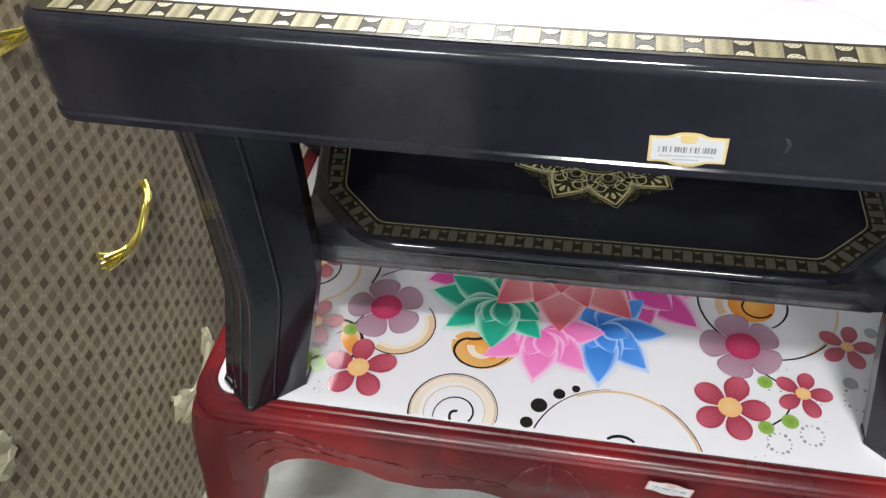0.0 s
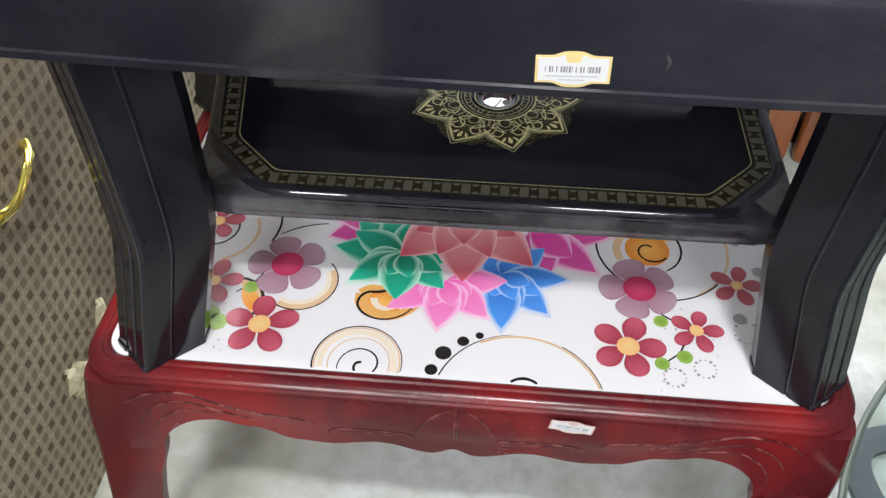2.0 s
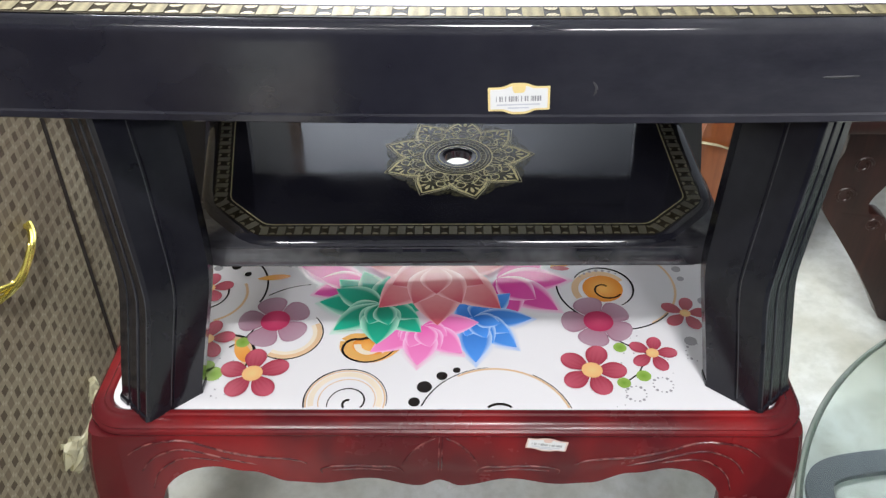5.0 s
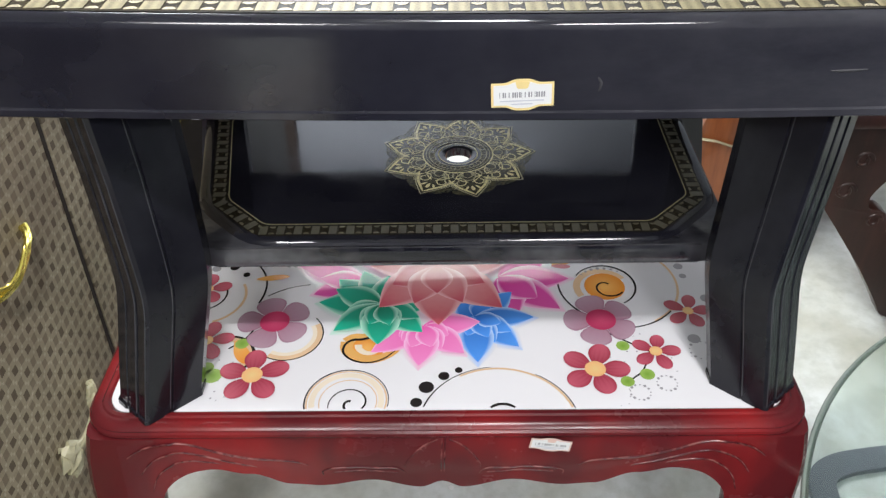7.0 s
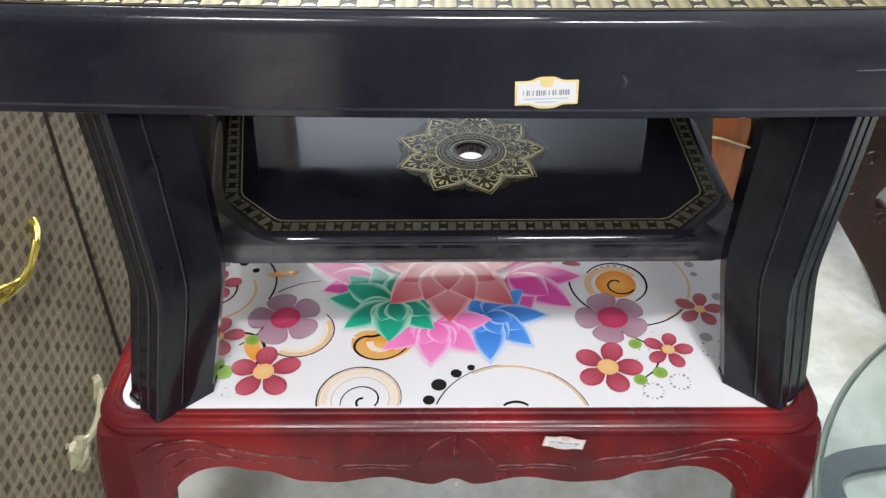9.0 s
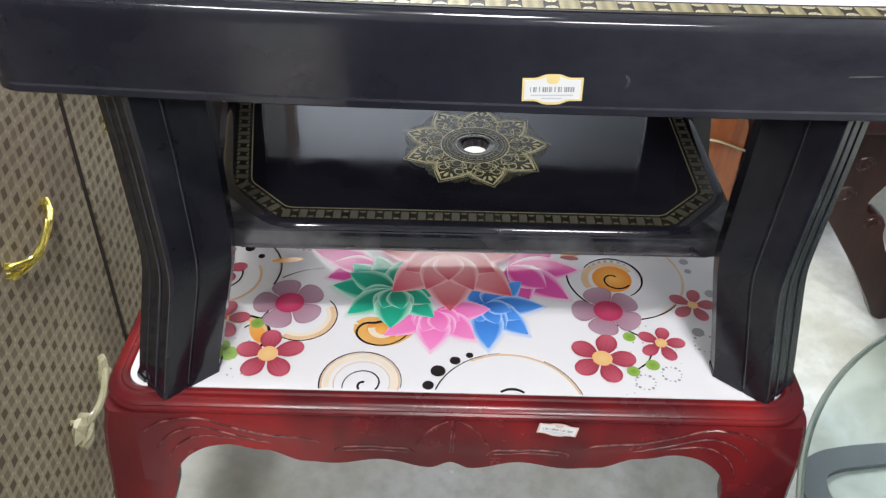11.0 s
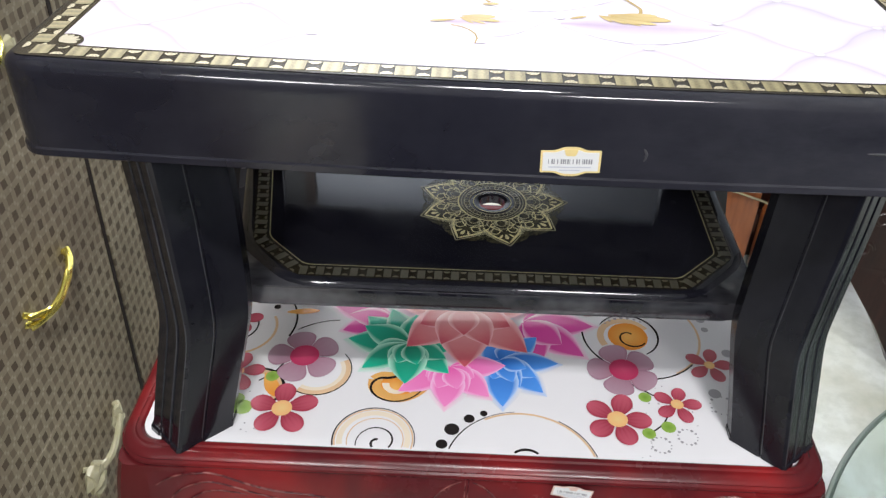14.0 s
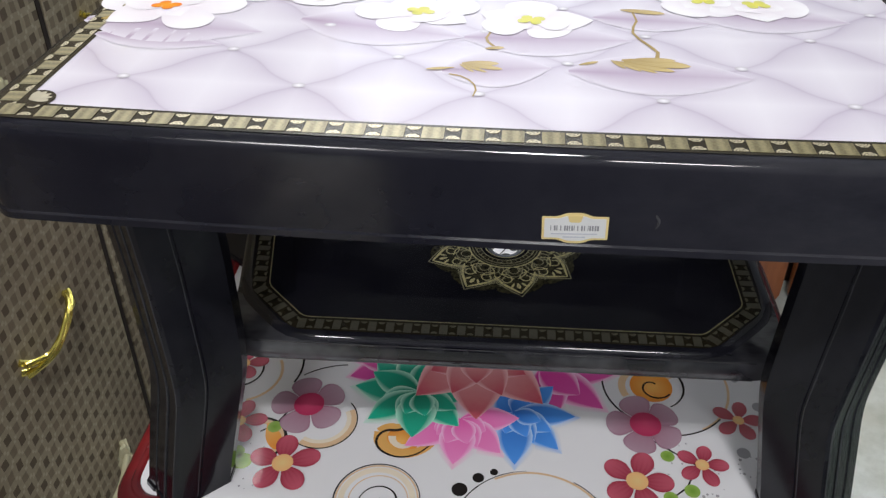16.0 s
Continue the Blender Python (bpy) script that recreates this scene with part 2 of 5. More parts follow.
def tube(pts, radius, sides=10, bm=None, squash=1.0, taper=None):
    """A round bar along points."""
    pts = [Vector(p) for p in pts]
    rings = []
    up = Vector((0.13, 0.21, 0.97))
    for i, p in enumerate(pts):
        d = (pts[min(i + 1, len(pts) - 1)] - pts[max(i - 1, 0)]).normalized()
        a = d.cross(up).normalized()
        b = a.cross(d)
        r = radius * (taper(i / (len(pts) - 1)) if taper else 1)
        rings.append([p + r * (math.cos(w) * a + squash * math.sin(w) * b) for w in (2 * math.pi * k / sides for k in range(sides))])
    return loft(rings, bm=bm)


# ---- the room ----
def slab(name, x0, x1, y0, y1, z0, z1, m, label, category):
    return tagged(part(name, box(x0, x1, y0, y1, z0, z1), m, smooth=False), label, category, kind="structure")


slab("floor", -3, 4, -4, 4, -0.1, 0, M_FLOOR, "polished grey-white concrete floor with faint stains", "floor")
slab("ceiling", -3, 4, -4, 4, 2.9, 3.0, M_CEIL, "plain white ceiling", "ceiling")
slab("wall_north", -3, 4, 3.2, 3.3, 0, 2.9, M_WALLBLUE, "pale blue-grey painted wall", "wall")
slab("wall_south", -3, 4, -4.1, -4, 0, 2.9, M_WALLGREY, "grey painted wall", "wall")
slab("wall_west", -3.1, -3, -4.1, 4.1, 0, 2.9, M_WALLGREY, "grey painted wall", "wall")
slab("wall_east", 4, 4.1, -4.1, 4.1, 0, 2.9, M_WALLGREY, "grey painted wall", "wall")

# unseen post and panel, added to darken what the shelf plate mirrors
door_frame = part("door_frame", box(-0.89, -0.83, 3.15, 3.1995, 0, 2.9, 0.004), M_EDGE, smooth=False)
tagged(door_frame, "unseen dark upright post added against the pale wall", "door frame", kind="structure")

door = part("door_1", box(-1.75, -0.892, 3.165, 3.1995, 0, 2.86, 0.004), M_DARKPANEL, smooth=False)
tagged(door, "unseen tall grey panel added against the pale wall", "door", kind="structure")

for x, y, sx, sy, _ in LIGHTS:
    light = empty("ceiling_light", x, y, 2.9)
    tagged(light, "white ceiling panel light in a slim frame", "ceiling light", "ceiling lights")
    part("frame", box(-sx / 2 - 0.03, sx / 2 + 0.03, -sy / 2 - 0.03, sy / 2 + 0.03, -0.02, 0, 0.004), M_WHITE, light)
    part("diffuser", box(-sx / 2, sx / 2, -sy / 2, sy / 2, -0.026, -0.0202), M_LAMP, light, "glowing white diffuser")


# ---- the red table ----
RX, RY, RZ = 0.027, 0.0, 0.47
RHX, RHY = 0.448, 0.3015


def wave(u):
    """Height of the apron's scalloped lower edge over the floor, u from 0 in the middle to 1 at the leg."""
    knots = ((0, 0.374), (0.066, 0.362), (0.22, 0.377), (0.38, 0.366), (0.47, 0.369), (0.60, 0.390), (0.71, 0.401))
    if u > 0.71:
        return 0.335 + 0.066 * math.sqrt(max(0.0, 1 - ((u - 0.71) / 0.184) ** 2))
    for (a, p), (b, q) in zip(knots, knots[1:]):
        if u <= b:
            w = (u - a) / (b - a)
            return p + (q - p) * (0.5 - 0.5 * math.cos(math.pi * w))


LEG = ((0.4528, 0.444, 0.3015, 0.090), (0.437, 0.447, 0.3038, 0.090), (0.41, 0.452, 0.307, 0.092), (0.375, 0.4555, 0.3115, 0.098), (0.33, 0.456, 0.3165, 0.096), (0.29, 0.456, 0.323, 0.085), (0.24, 0.4565, 0.332, 0.079), (0.18, 0.457, 0.343, 0.076), (0.12, 0.458, 0.354, 0.074), (0.07, 0.462, 0.363, 0.075), (0.045, 0.469, 0.371, 0.080), (0.028, 0.477, 0.378, 0.087), (0.010, 0.481, 0.381, 0.090), (0.0, 0.478, 0.378, 0.084))


def bulge(u, z):
    """How far the apron's face stands out at height z; it swells to meet the leg."""
    w = min(1.0, max(0.0, (RZ - 0.0165 - z) / (RZ - 0.0165 - wave(u))))
    own = 0.006 * math.sin(math.pi * min(1, w * 1.05)) + 0.004 * w
    leg = 0.300
    for (z1, _, o1, _), (z0, _, o0, _) in zip(LEG, LEG[1:]):
        if z0 <= z <= z1:
            leg = o0 + (o1 - o0) * (z - z0) / (z1 - z0)
    s = min(1.0, max(0.0, (u - 0.58) / 0.29))
    s = s * s * (3 - 2 * s)
    return own + (leg + 0.0004 - RHY + 0.004 - own) * s


def flowing(pts):
    """A polyline with its corners cut twice."""
    pts = [Vector(p) for p in pts]
    for _ in range(2):
        pts = [pts[0]] + [q for a, b in zip(pts, pts[1:]) for q in (a.lerp(b, 0.25), a.lerp(b, 0.75))] + [pts[-1]]
    return pts


# the carved lines of one half of the apron, as (x, z) from the middle outwards
SCROLLS = (
    (0.0013, ((0.168, 0.407), (0.180, 0.414), (0.211, 0.418), (0.240, 0.421), (0.262, 0.427), (0.288, 0.436), (0.317, 0.447), (0.348, 0.447), (0.376, 0.438), (0.392, 0.424))),
    (0.0011, ((0.232, 0.402), (0.246, 0.407), (0.268, 0.415), (0.294, 0.426), (0.320, 0.433), (0.342, 0.430), (0.366, 0.416), (0.378, 0.396))),
    (0.0009, ((0.250, 0.401), (0.270, 0.408), (0.292, 0.415), (0.316, 0.419), (0.340, 0.412), (0.360, 0.392), (0.368, 0.366))),
    (0.0011, ((0.046, 0.388), (0.050, 0.398), (0.062, 0.402), (0.080, 0.400), (0.092, 0.402), (0.104, 0.404), (0.122, 0.402), (0.142, 0.401), (0.152, 0.394), (0.150, 0.386))),
    (0.0009, ((0.056, 0.391), (0.075, 0.392), (0.092, 0.395), (0.115, 0.395), (0.138, 0.392))),
    (0.0010, ((0.007, 0.448), (0.024, 0.440), (0.039, 0.424), (0.047, 0.408))),
    (0.0009, ((0.002, 0.450), (0.002, 0.430), (0.002, 0.410), (0.002, 0.392))),
)


def red_table():
    table = empty("coffee_table", RX, RY, 0)
    tagged(table, "dark red moulded plastic coffee table with floral printed top", "coffee table")
    # rim: stepped and rounded
    prof = [(-0.030, -0.010), (-0.030, 0.000), (-0.026, 0.0030), (-0.021, 0.0030), (-0.0185, 0.0010), (-0.015, 0.0012), (-0.011, 0.0005), (-0.006, -0.002), (-0.003, -0.0055), (-0.0035, -0.0075), (-0.0005, -0.0095), (0.0005, -0.013), (-0.001, -0.0165), (-0.006, -0.018), (-0.03, -0.018)]
    rings = [[(x, y, RZ + dz) for x, y, _ in rounded(RHX + d, RHY + d, 0.055 + d, 8)] for d, dz in prof]
    part("rim", loft(rings, cap0=False, cap1=False), M_RED, table)
    # apron on the four sides
    for side in range(4):
        half = (RHX, RHY)[side % 2] - 0.045
        out = (RHY, RHX)[side % 2] - 0.004
        cols = 150
        bm = bmesh.new()
        front, back = [], []
        for i in range(cols + 1):
            u = -1 + 2 * i / cols
            lo = wave(abs(u))
            f, b = [], []
            for k in range(9):
                w = k / 8
                z = RZ - 0.0165 + (lo - RZ + 0.0165) * w
                belly = bulge(abs(u), z)
                lip = (0.004 if k == 8 else (0.003 if k == 7 else 0)) * min(1.0, max(0.0, (0.80 - abs(u)) / 0.15))
                f.append(bm.verts.new((u * half, -(out + belly + lip), z)))
                b.append(bm.verts.new((u * half, -(out + belly - 0.012), z)))
            front.append(f)
            back.append(b)
        for i in range(cols):
            for k in range(8):
                bm.faces.new((front[i][k], front[i + 1][k], front[i + 1][k + 1], front[i][k + 1]))
                bm.faces.new((back[i][k + 1], back[i + 1][k + 1], back[i + 1][k], back[i][k]))
            bm.faces.new((front[i][8], front[i + 1][8], back[i + 1][8], back[i][8]))
        bmesh.ops.rotate(bm, verts=bm.verts, matrix=Matrix.Rotation(radians(90 * side), 3, "Z"))
        part("apron", bm, M_RED, table)
    # carved relief on the front and back aprons
    for face in (1, -1):
        bm = bmesh.new()
        for sx in (1, -1):
            for r, pts in SCROLLS:
                way = []
                for x, z in flowing(pts):
                    way.append((sx * x, -(RHY - 0.004 + bulge(min(0.99, x / 0.403), z) + (0.0012 if x > 0.335 else 0.0)) - 0.0002, z))
                tube(way, r, 6, bm, taper=lambda w: 0.4 + 0.8 * math.sin(math.pi * (0.12 + 0.8 * w)))
            # beads along the wave, and a shell either side of the crease in the middle
            for i in range(22):
                u = 0.10 + 0.42 * i / 21
                z = wave(u) + 0.012 + 0.004 * math.sin(i * 1.9)
                bmesh.ops.create_icosphere(bm, subdivisions=1, radius=0.0015, matrix=Matrix.Translation((sx * u * 0.403, -(RHY - 0.0045 + bulge(u, z)), z)) @ Matrix.Diagonal((1.7, 0.6, 0.9, 1)))
            for i in range(9):
                v = i / 8
                x, z = 0.008 + 0.039 * v, 0.446 - 0.012 * v - 0.030 * v * v
                bmesh.ops.create_icosphere(bm, subdivisions=1, radius=0.0016, matrix=Matrix.Translation((sx * x, -(RHY - 0.0045 + bulge(x / 0.403, z)), z)) @ Matrix.Diagonal((1.2, 0.5, 1.2, 1)))
        if face < 0:
            bmesh.ops.rotate(bm, verts=bm.verts, matrix=Matrix.Rotation(math.pi, 3, "Z"))
        part("carving", bm, M_REDGLINT, table, "raised scroll and shell relief")
    # cabriole legs
    for sx, sy in ((1, -1), (-1, -1), (1, 1), (-1, 1)):
        rings = []
        for z, ox, oy, wd in LEG:
            ring = []
            t = min(0.018, wd * 0.3)
            ell = [(0, -wd), (0, -wd * 0.24), (-wd * 0.03, -wd * 0.11), (-wd * 0.11, -wd * 0.03), (-wd * 0.24, 0), (-wd, 0), (-wd - 0.002, -t / 2), (-wd, -t), (-wd * 0.4, -t - 0.004), (-t - 0.006, -t - 0.006), (-t - 0.004, -wd * 0.4), (-t, -wd), (-t / 2, -wd - 0.002)]
            for x, y in ell:
                ring.append((sx * (ox + x), sy * (oy + y), z))
            rings.append(ring)
        part("leg", loft(rings), M_RED, table)
    bm = prism([(x, y) for x, y, _ in rounded(RHX - 0.029, RHY - 0.029, 0.03, 6)], RZ - 0.012, RZ + 0.0008, 0.0006)
    top = part("printed_top", bm, M_PRINT, table, "glossy white top printed with flowers and swirls")
    part("underside", prism([(x, y) for x, y, _ in rounded(RHX - 0.032, RHY - 0.032, 0.03, 6)], RZ - 0.03, RZ - 0.0125), M_RED, table)
    # the legs stand a little to one side
    for ob in table.children_recursive:
        for v in ob.data.vertices:
            if v.co.z < 0.45:
                v.co.x -= 0.044 * (0.45 - v.co.z)
    return table, top


M_PRINT = Mat("printed_laminate_white", 0.17, 0, 0.08)
M_PRINT.colour(M_PRINT.mix(M_PRINT.noise(3, 2), (0.72, 0.71, 0.735), (0.78, 0.77, 0.785)))
M_PRINT = M_PRINT.m
TABLE_RED, PRINT_RED = red_table()

# ---- the black table standing on it ----
BX, BY = 0.043, 0.0
BHX, BHY, BTOP = 0.438, 0.306, 0.990


def black_table():
    table = empty("side_table", BX, BY, RZ)
    table["category"] = "table"
    o = -RZ
    # top with bullnose edge and deep apron
    prof = [(-0.036, -0.004), (-0.036, 0.0), (-0.011, 0.0), (-0.0075, -0.0008), (-0.0040, -0.0030), (-0.0015, -0.0065), (-0.0004, -0.011), (0.0, -0.020), (0.0012, -0.083), (0.0032, -0.0845), (0.0035, -0.0905), (0.001, -0.0925), (-0.008, -0.0925), (-0.008, -0.03), (-0.3, -0.03)]
    rings = [[(x, y, BTOP + o + dz) for x, y, _ in rounded(BHX + d, max(0.004, BHY + d), max(0.003, min(0.022 + d, 0.03)), 6)] for d, dz in prof]
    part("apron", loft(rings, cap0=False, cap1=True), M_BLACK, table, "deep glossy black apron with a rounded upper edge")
    bm = prism([(x, y) for x, y, _ in rounded(BHX - 0.0355, BHY - 0.0355, 0.012, 4)], BTOP + o - 0.02, BTOP + o + 0.0002)
    top = part("tabletop", bm, M_QUILT, table, "white printed top with quilted pattern and blossoms")
    # lower shelf
    hole = [(0.0180 * math.cos(math.atan2(y, x)), 0.0180 * math.sin(math.atan2(y, x))) for x, y in resample(octagon(0.3, 0.18, 0.012, 0.02))]
    rings = [[(x, y, 0.6555 + o) for x, y in hole]]
    rings += [[(x, y, z + o) for x, y in resample(octagon(hx, hy, c, 0.02))] for z, hx, hy, c in ((0.6555, 0.318, 0.180, 0.012), (0.6315, 0.318, 0.180, 0.012), (0.6305, 0.3235, 0.1855, 0.012), (0.6325, 0.3245, 0.1865, 0.012), (0.6555, 0.3250, 0.1870, 0.012), (0.6585, 0.3240, 0.1860, 0.012), (0.6592, 0.3210, 0.1830, 0.012))]
    rings.append([(x, y, 0.6592 + o) for x, y in hole])
    body = loft(rings, cap0=False, cap1=False)
    shelf = part("shelf", body, M_DUSTSHEEN, table, angle=35)
    rings = [[(x, y, z + o) for x, y in resample(octagon(hx, hy, c, 0.03))] for z, hx, hy, c in ((0.6590, 0.3235, 0.1850, 0.0775), (0.6605, 0.3225, 0.1842, 0.0772), (0.6635, 0.3205, 0.1826, 0.0765), (0.6655, 0.3175, 0.1805, 0.0750), (0.6672, 0.3130, 0.1775, 0.0720), (0.6680, 0.3090, 0.1752, 0.0695), (0.6680, 0.3080, 0.1745, 0.0690))]
    bm = loft(rings, cap0=False, cap1=False)
    # the plate has a round hole in the middle
    ring = [(x, y, 0.6680 + o) for x, y in resample(octagon(0.3080, 0.1745, 0.0690, 0.03))]
    rim = []
    for x, y, _ in ring:
        w = math.atan2(y, x)
        rim.append((0.0180 * math.cos(w), 0.0180 * math.sin(w)))
    loft([ring, [(x * 1.35, y * 1.35, 0.6680 + o) for x, y in rim], [(x * 1.15, y * 1.15, 0.6680 + o) for x, y in rim], [(x, y, 0.6670 + o) for x, y in rim], [(x, y, 0.6550 + o) for x, y in rim]], cap0=False, cap1=False, bm=bm)
    # grey tubes paint the lamp's thin reflection along the shelf edges
    for z, hx, hy in ((0.6575, 0.3236, 0.1864), (0.6310, 0.3240, 0.1862)):
        part("worn_edge", tube([(-hx + 0.04 + (2 * hx - 0.08) * i / 8, -hy, z + o) for i in range(9)], 0.0008, 5), M_WORNGLINT, shelf, "grey edge line of scuffs and painted glints")
    part("shelf_plate", bm, M_PLATE, shelf, "raised octagonal glossy plate with a hole", angle=40)
    # splayed legs of angular section with grooves
    for sx, sy in ((1, -1), (-1, -1), (1, 1), (-1, 1)):
        rings = []
        for z, tx, ty, k in ((0.4715, 0.3745, 0.2895, 1.03), (0.478, 0.374, 0.289, 1.03), (0.479, 0.3725, 0.2875, 0.99), (0.52, 0.3650, 0.285, 0.99), (0.58, 0.3530, 0.282, 0.99), (0.625, 0.3440, 0.2795, 0.99), (0.645, 0.3408, 0.278, 0.99), (0.660, 0.3395, 0.277, 0.99), (0.675, 0.3395, 0.276, 0.99), (0.70, 0.3400, 0.275, 0.99), (0.80, 0.3440, 0.270, 0.99), (0.93, 0.3500, 0.264, 0.99)):
            sec = []
            grow = 1.0 + 0.10 * min(1.0, max(0.0, (z - 0.47) / 0.40))
            w1, w2 = Vector((-0.0545, 0.048)) * grow, Vector((0.0450, 0.039))
            for a, b, g in ((1, 0, 0), (0.47, 0, 0), (0.455, 0, 1), (0.435, 0, 1), (0.42, 0, 0), (0.05, 0, 0), (0, 0.05, 0), (0, 0.28, 0), (0, 0.30, 1), (0, 0.36, 1), (0, 0.38, 0), (0, 0.62, 0), (0, 0.64, 1), (0, 0.72, 1), (0, 0.74, 0), (0, 1, 0)):
                p = a * w1 + b * w2 + 0.0014 * g * (Vector((0.65, 0.76)) if a else Vector((-0.65, 0.76)))
                sec.append(p)
            sec += [Vector((0.045, 0.062)), Vector((-0.006, 0.105)), w1 + Vector((0, 0.020))]
            ring = [(sx * (tx + k * p.x), sy * (ty - k * p.y), z + o) for p in sec]
            rings.append(ring)
        leg = part("leg", loft(rings), M_BLACKLEG, table, angle=16)
        for idx in (4, 6, 10):
            part("worn_edge", tube([r[idx] for r in rings[2:]], 0.0007, 5), M_WORNGLINT, leg, "grey edge line of scuffs and painted glints")
    return table, top, shelf


def quilt():
    """White print of tufted cloth: soft mauve along the seams between diamonds."""
    k = Mat("quilted_print", 0.14, 0, 0.3)
    x, y, z = k.xyz()
    a = k.math("DIVIDE", k.math("ADD", x, 0.0225), 0.158)
    b = k.math("DIVIDE", k.math("ADD", y, 0.2095), 0.141)
    bow = k.math("MULTIPLY", k.math("SINE", k.math("MULTIPLY", b, 12.566)), 0.03)
    u = k.math("ADD", k.math("ADD", a, b), bow)
    v = k.math("SUBTRACT", k.math("SUBTRACT", a, b), bow)
    fu = k.math("FRACT", u)
    fv = k.math("FRACT", v)
    du = k.math("MINIMUM", fu, k.math("SUBTRACT", 1.0, fu))
    dv = k.math("MINIMUM", fv, k.math("SUBTRACT", 1.0, fv))
    near = k.math("MINIMUM", du, dv)
    low = k.math("MULTIPLY", k.math("ADD", fu, k.math("SUBTRACT", 1.0, fv)), 0.5)
    puff = k.math("SUBTRACT", 1.0, k.math("POWER", k.math("MULTIPLY", near, 2.0), 0.42))
    cloth = k.mix(k.math("MULTIPLY", k.math("ADD", puff, k.math("MULTIPLY", low, 0.35)), 0.85), (0.82, 0.80, 0.85), (0.50, 0.445, 0.55))
    seam = k.math("LESS_THAN", near, 0.012)
    cloth = k.mix(k.math("MULTIPLY", seam, 0.12), cloth, (0.48, 0.42, 0.50))
    k.colour(k.mix(k.math("MULTIPLY", k.noise(9, 3), 0.2), cloth, (0.68, 0.60, 0.69)))
    return k.m


M_QUILT = quilt()
TABLE_BLACK, TOP_BLACK, SHELF = black_table()
tagged(TABLE_BLACK, "glossy black plastic table with lower shelf, standing on the red table", "table")


# ---- the drawer chests along the left side ----
CX = -0.566


def handle(parent, y, z, wrapped=False):
    """A pull of twisted strands that flare into a leaf at either end."""
    bm = bmesh.new()
    for strand in range(4):
        pts = []
        for i in range(33):
            w = i / 32
            s = 2 * w - 1
            flare = 0.0040 + 0.0085 * abs(s) ** 3 - 0.0018 * math.exp(-((abs(s) - 0.55) / 0.15) ** 2)
            a = strand * math.pi / 2 + 2.6 * s
            pts.append((0.003 + 0.024 * (1 - abs(s) ** 2.4) + 0.45 * flare * math.cos(a), y + 0.066 * s, z + 0.011 * math.sin(s * 2.6) + flare * math.sin(a)))
        tube(pts, 0.0034, 7, bm, taper=lambda w: 1.0 + 0.35 * abs(2 * w - 1) ** 4)
    return part("handle", bm, M_FILM if wrapped else M_GOLD, parent, "pull handle still wrapped in film" if wrapped else "bright golden twisted metal pull handle")


def chest(y0, y1, height, pulls):
    thing = empty("drawer_chest", CX, (y0 + y1) / 2, 0)
    h = (y1 - y0) / 2
    part("body", box(-0.46, -0.0205, -h, h, 0.0, height, 0.002), M_CARCASS, thing, smooth=False)
    z, n = 0.052, 0
    while z + 0.31 < height:
        d = part("drawer_front", box(-0.0200, 0, -h + 0.003, h - 0.003, z, z + 0.3178, 0.0006), M_WEAVE, thing, "woven-pattern laminate drawer front", smooth=False)
        for at in pulls:
            handle(d, at - 0.07 * (z + 0.191 - 0.24), z + 0.191, n == 0)
        z += 0.3185
        n += 1
    part("edge_band", box(-0.0200, 0.0008, h - 0.0025, h + 0.0070, 0.052, height - 0.002), M_GAP, thing, "dark brown edge band", smooth=False)
    part("plinth", box(-0.44, -0.004, -h + 0.002, h - 0.002, 0.0, 0.0495, 0.001), M_WEAVE, thing, smooth=False)
    # the chests lean a little on the uneven floor
    for ob in thing.children_recursive:
        for v in ob.data.vertices:
            v.co.y += 0.07 * (v.co.z - 0.24)
    return tagged(thing, "tall drawer chest in grey-brown woven-pattern laminate with golden handles", "drawer chest", "drawer chests")


k = Mat("yellowed_plastic_film", 0.25)
k.b.inputs["Transmission Weight"].default_value = 0.35
k.colour(k.mix(k.noise(40, 3), (0.60, 0.55, 0.30), (0.78, 0.75, 0.56)))
M_FILM = k.m
M_GOLD = Mat("golden_metal", 0.22, 0.85)
M_GOLD.colour(M_GOLD.mix(M_GOLD.noise(60, 3), (0.62, 0.52, 0.10), (0.86, 0.74, 0.20)))
M_GOLD = M_GOLD.m
chest(-0.672, 0.0755, 1.42, (-0.20375, 0.20625))
chest(0.0865, 0.583, 1.42, (-0.05,))
panel = empty("white_board", -0.60, 0.607, 0)
tagged(panel, "plain white board standing upright between cabinets", "board")
part("board", box(-0.30, 0.03, -0.018, 0.018, 0, 1.25, 0.004), M_WHITE, panel, smooth=False)
unit = empty("brown_cabinet", -0.60, 1.01, 0)
tagged(unit, "dark brown wooden cabinet standing against the back", "cabinet")
part("body", box(-0.40, 0.0, -0.37, 0.37, 0.0, 1.3, 0.004), M_DARKWOOD, unit, smooth=False)
part("door", box(0.0005, 0.018, -0.365, -0.002, 0.03, 1.28, 0.003), M_DARKWOOD, unit, smooth=False)
part("door", box(0.0005, 0.018, 0.002, 0.365, 0.03, 1.28, 0.003), M_DARKWOOD, unit, smooth=False)

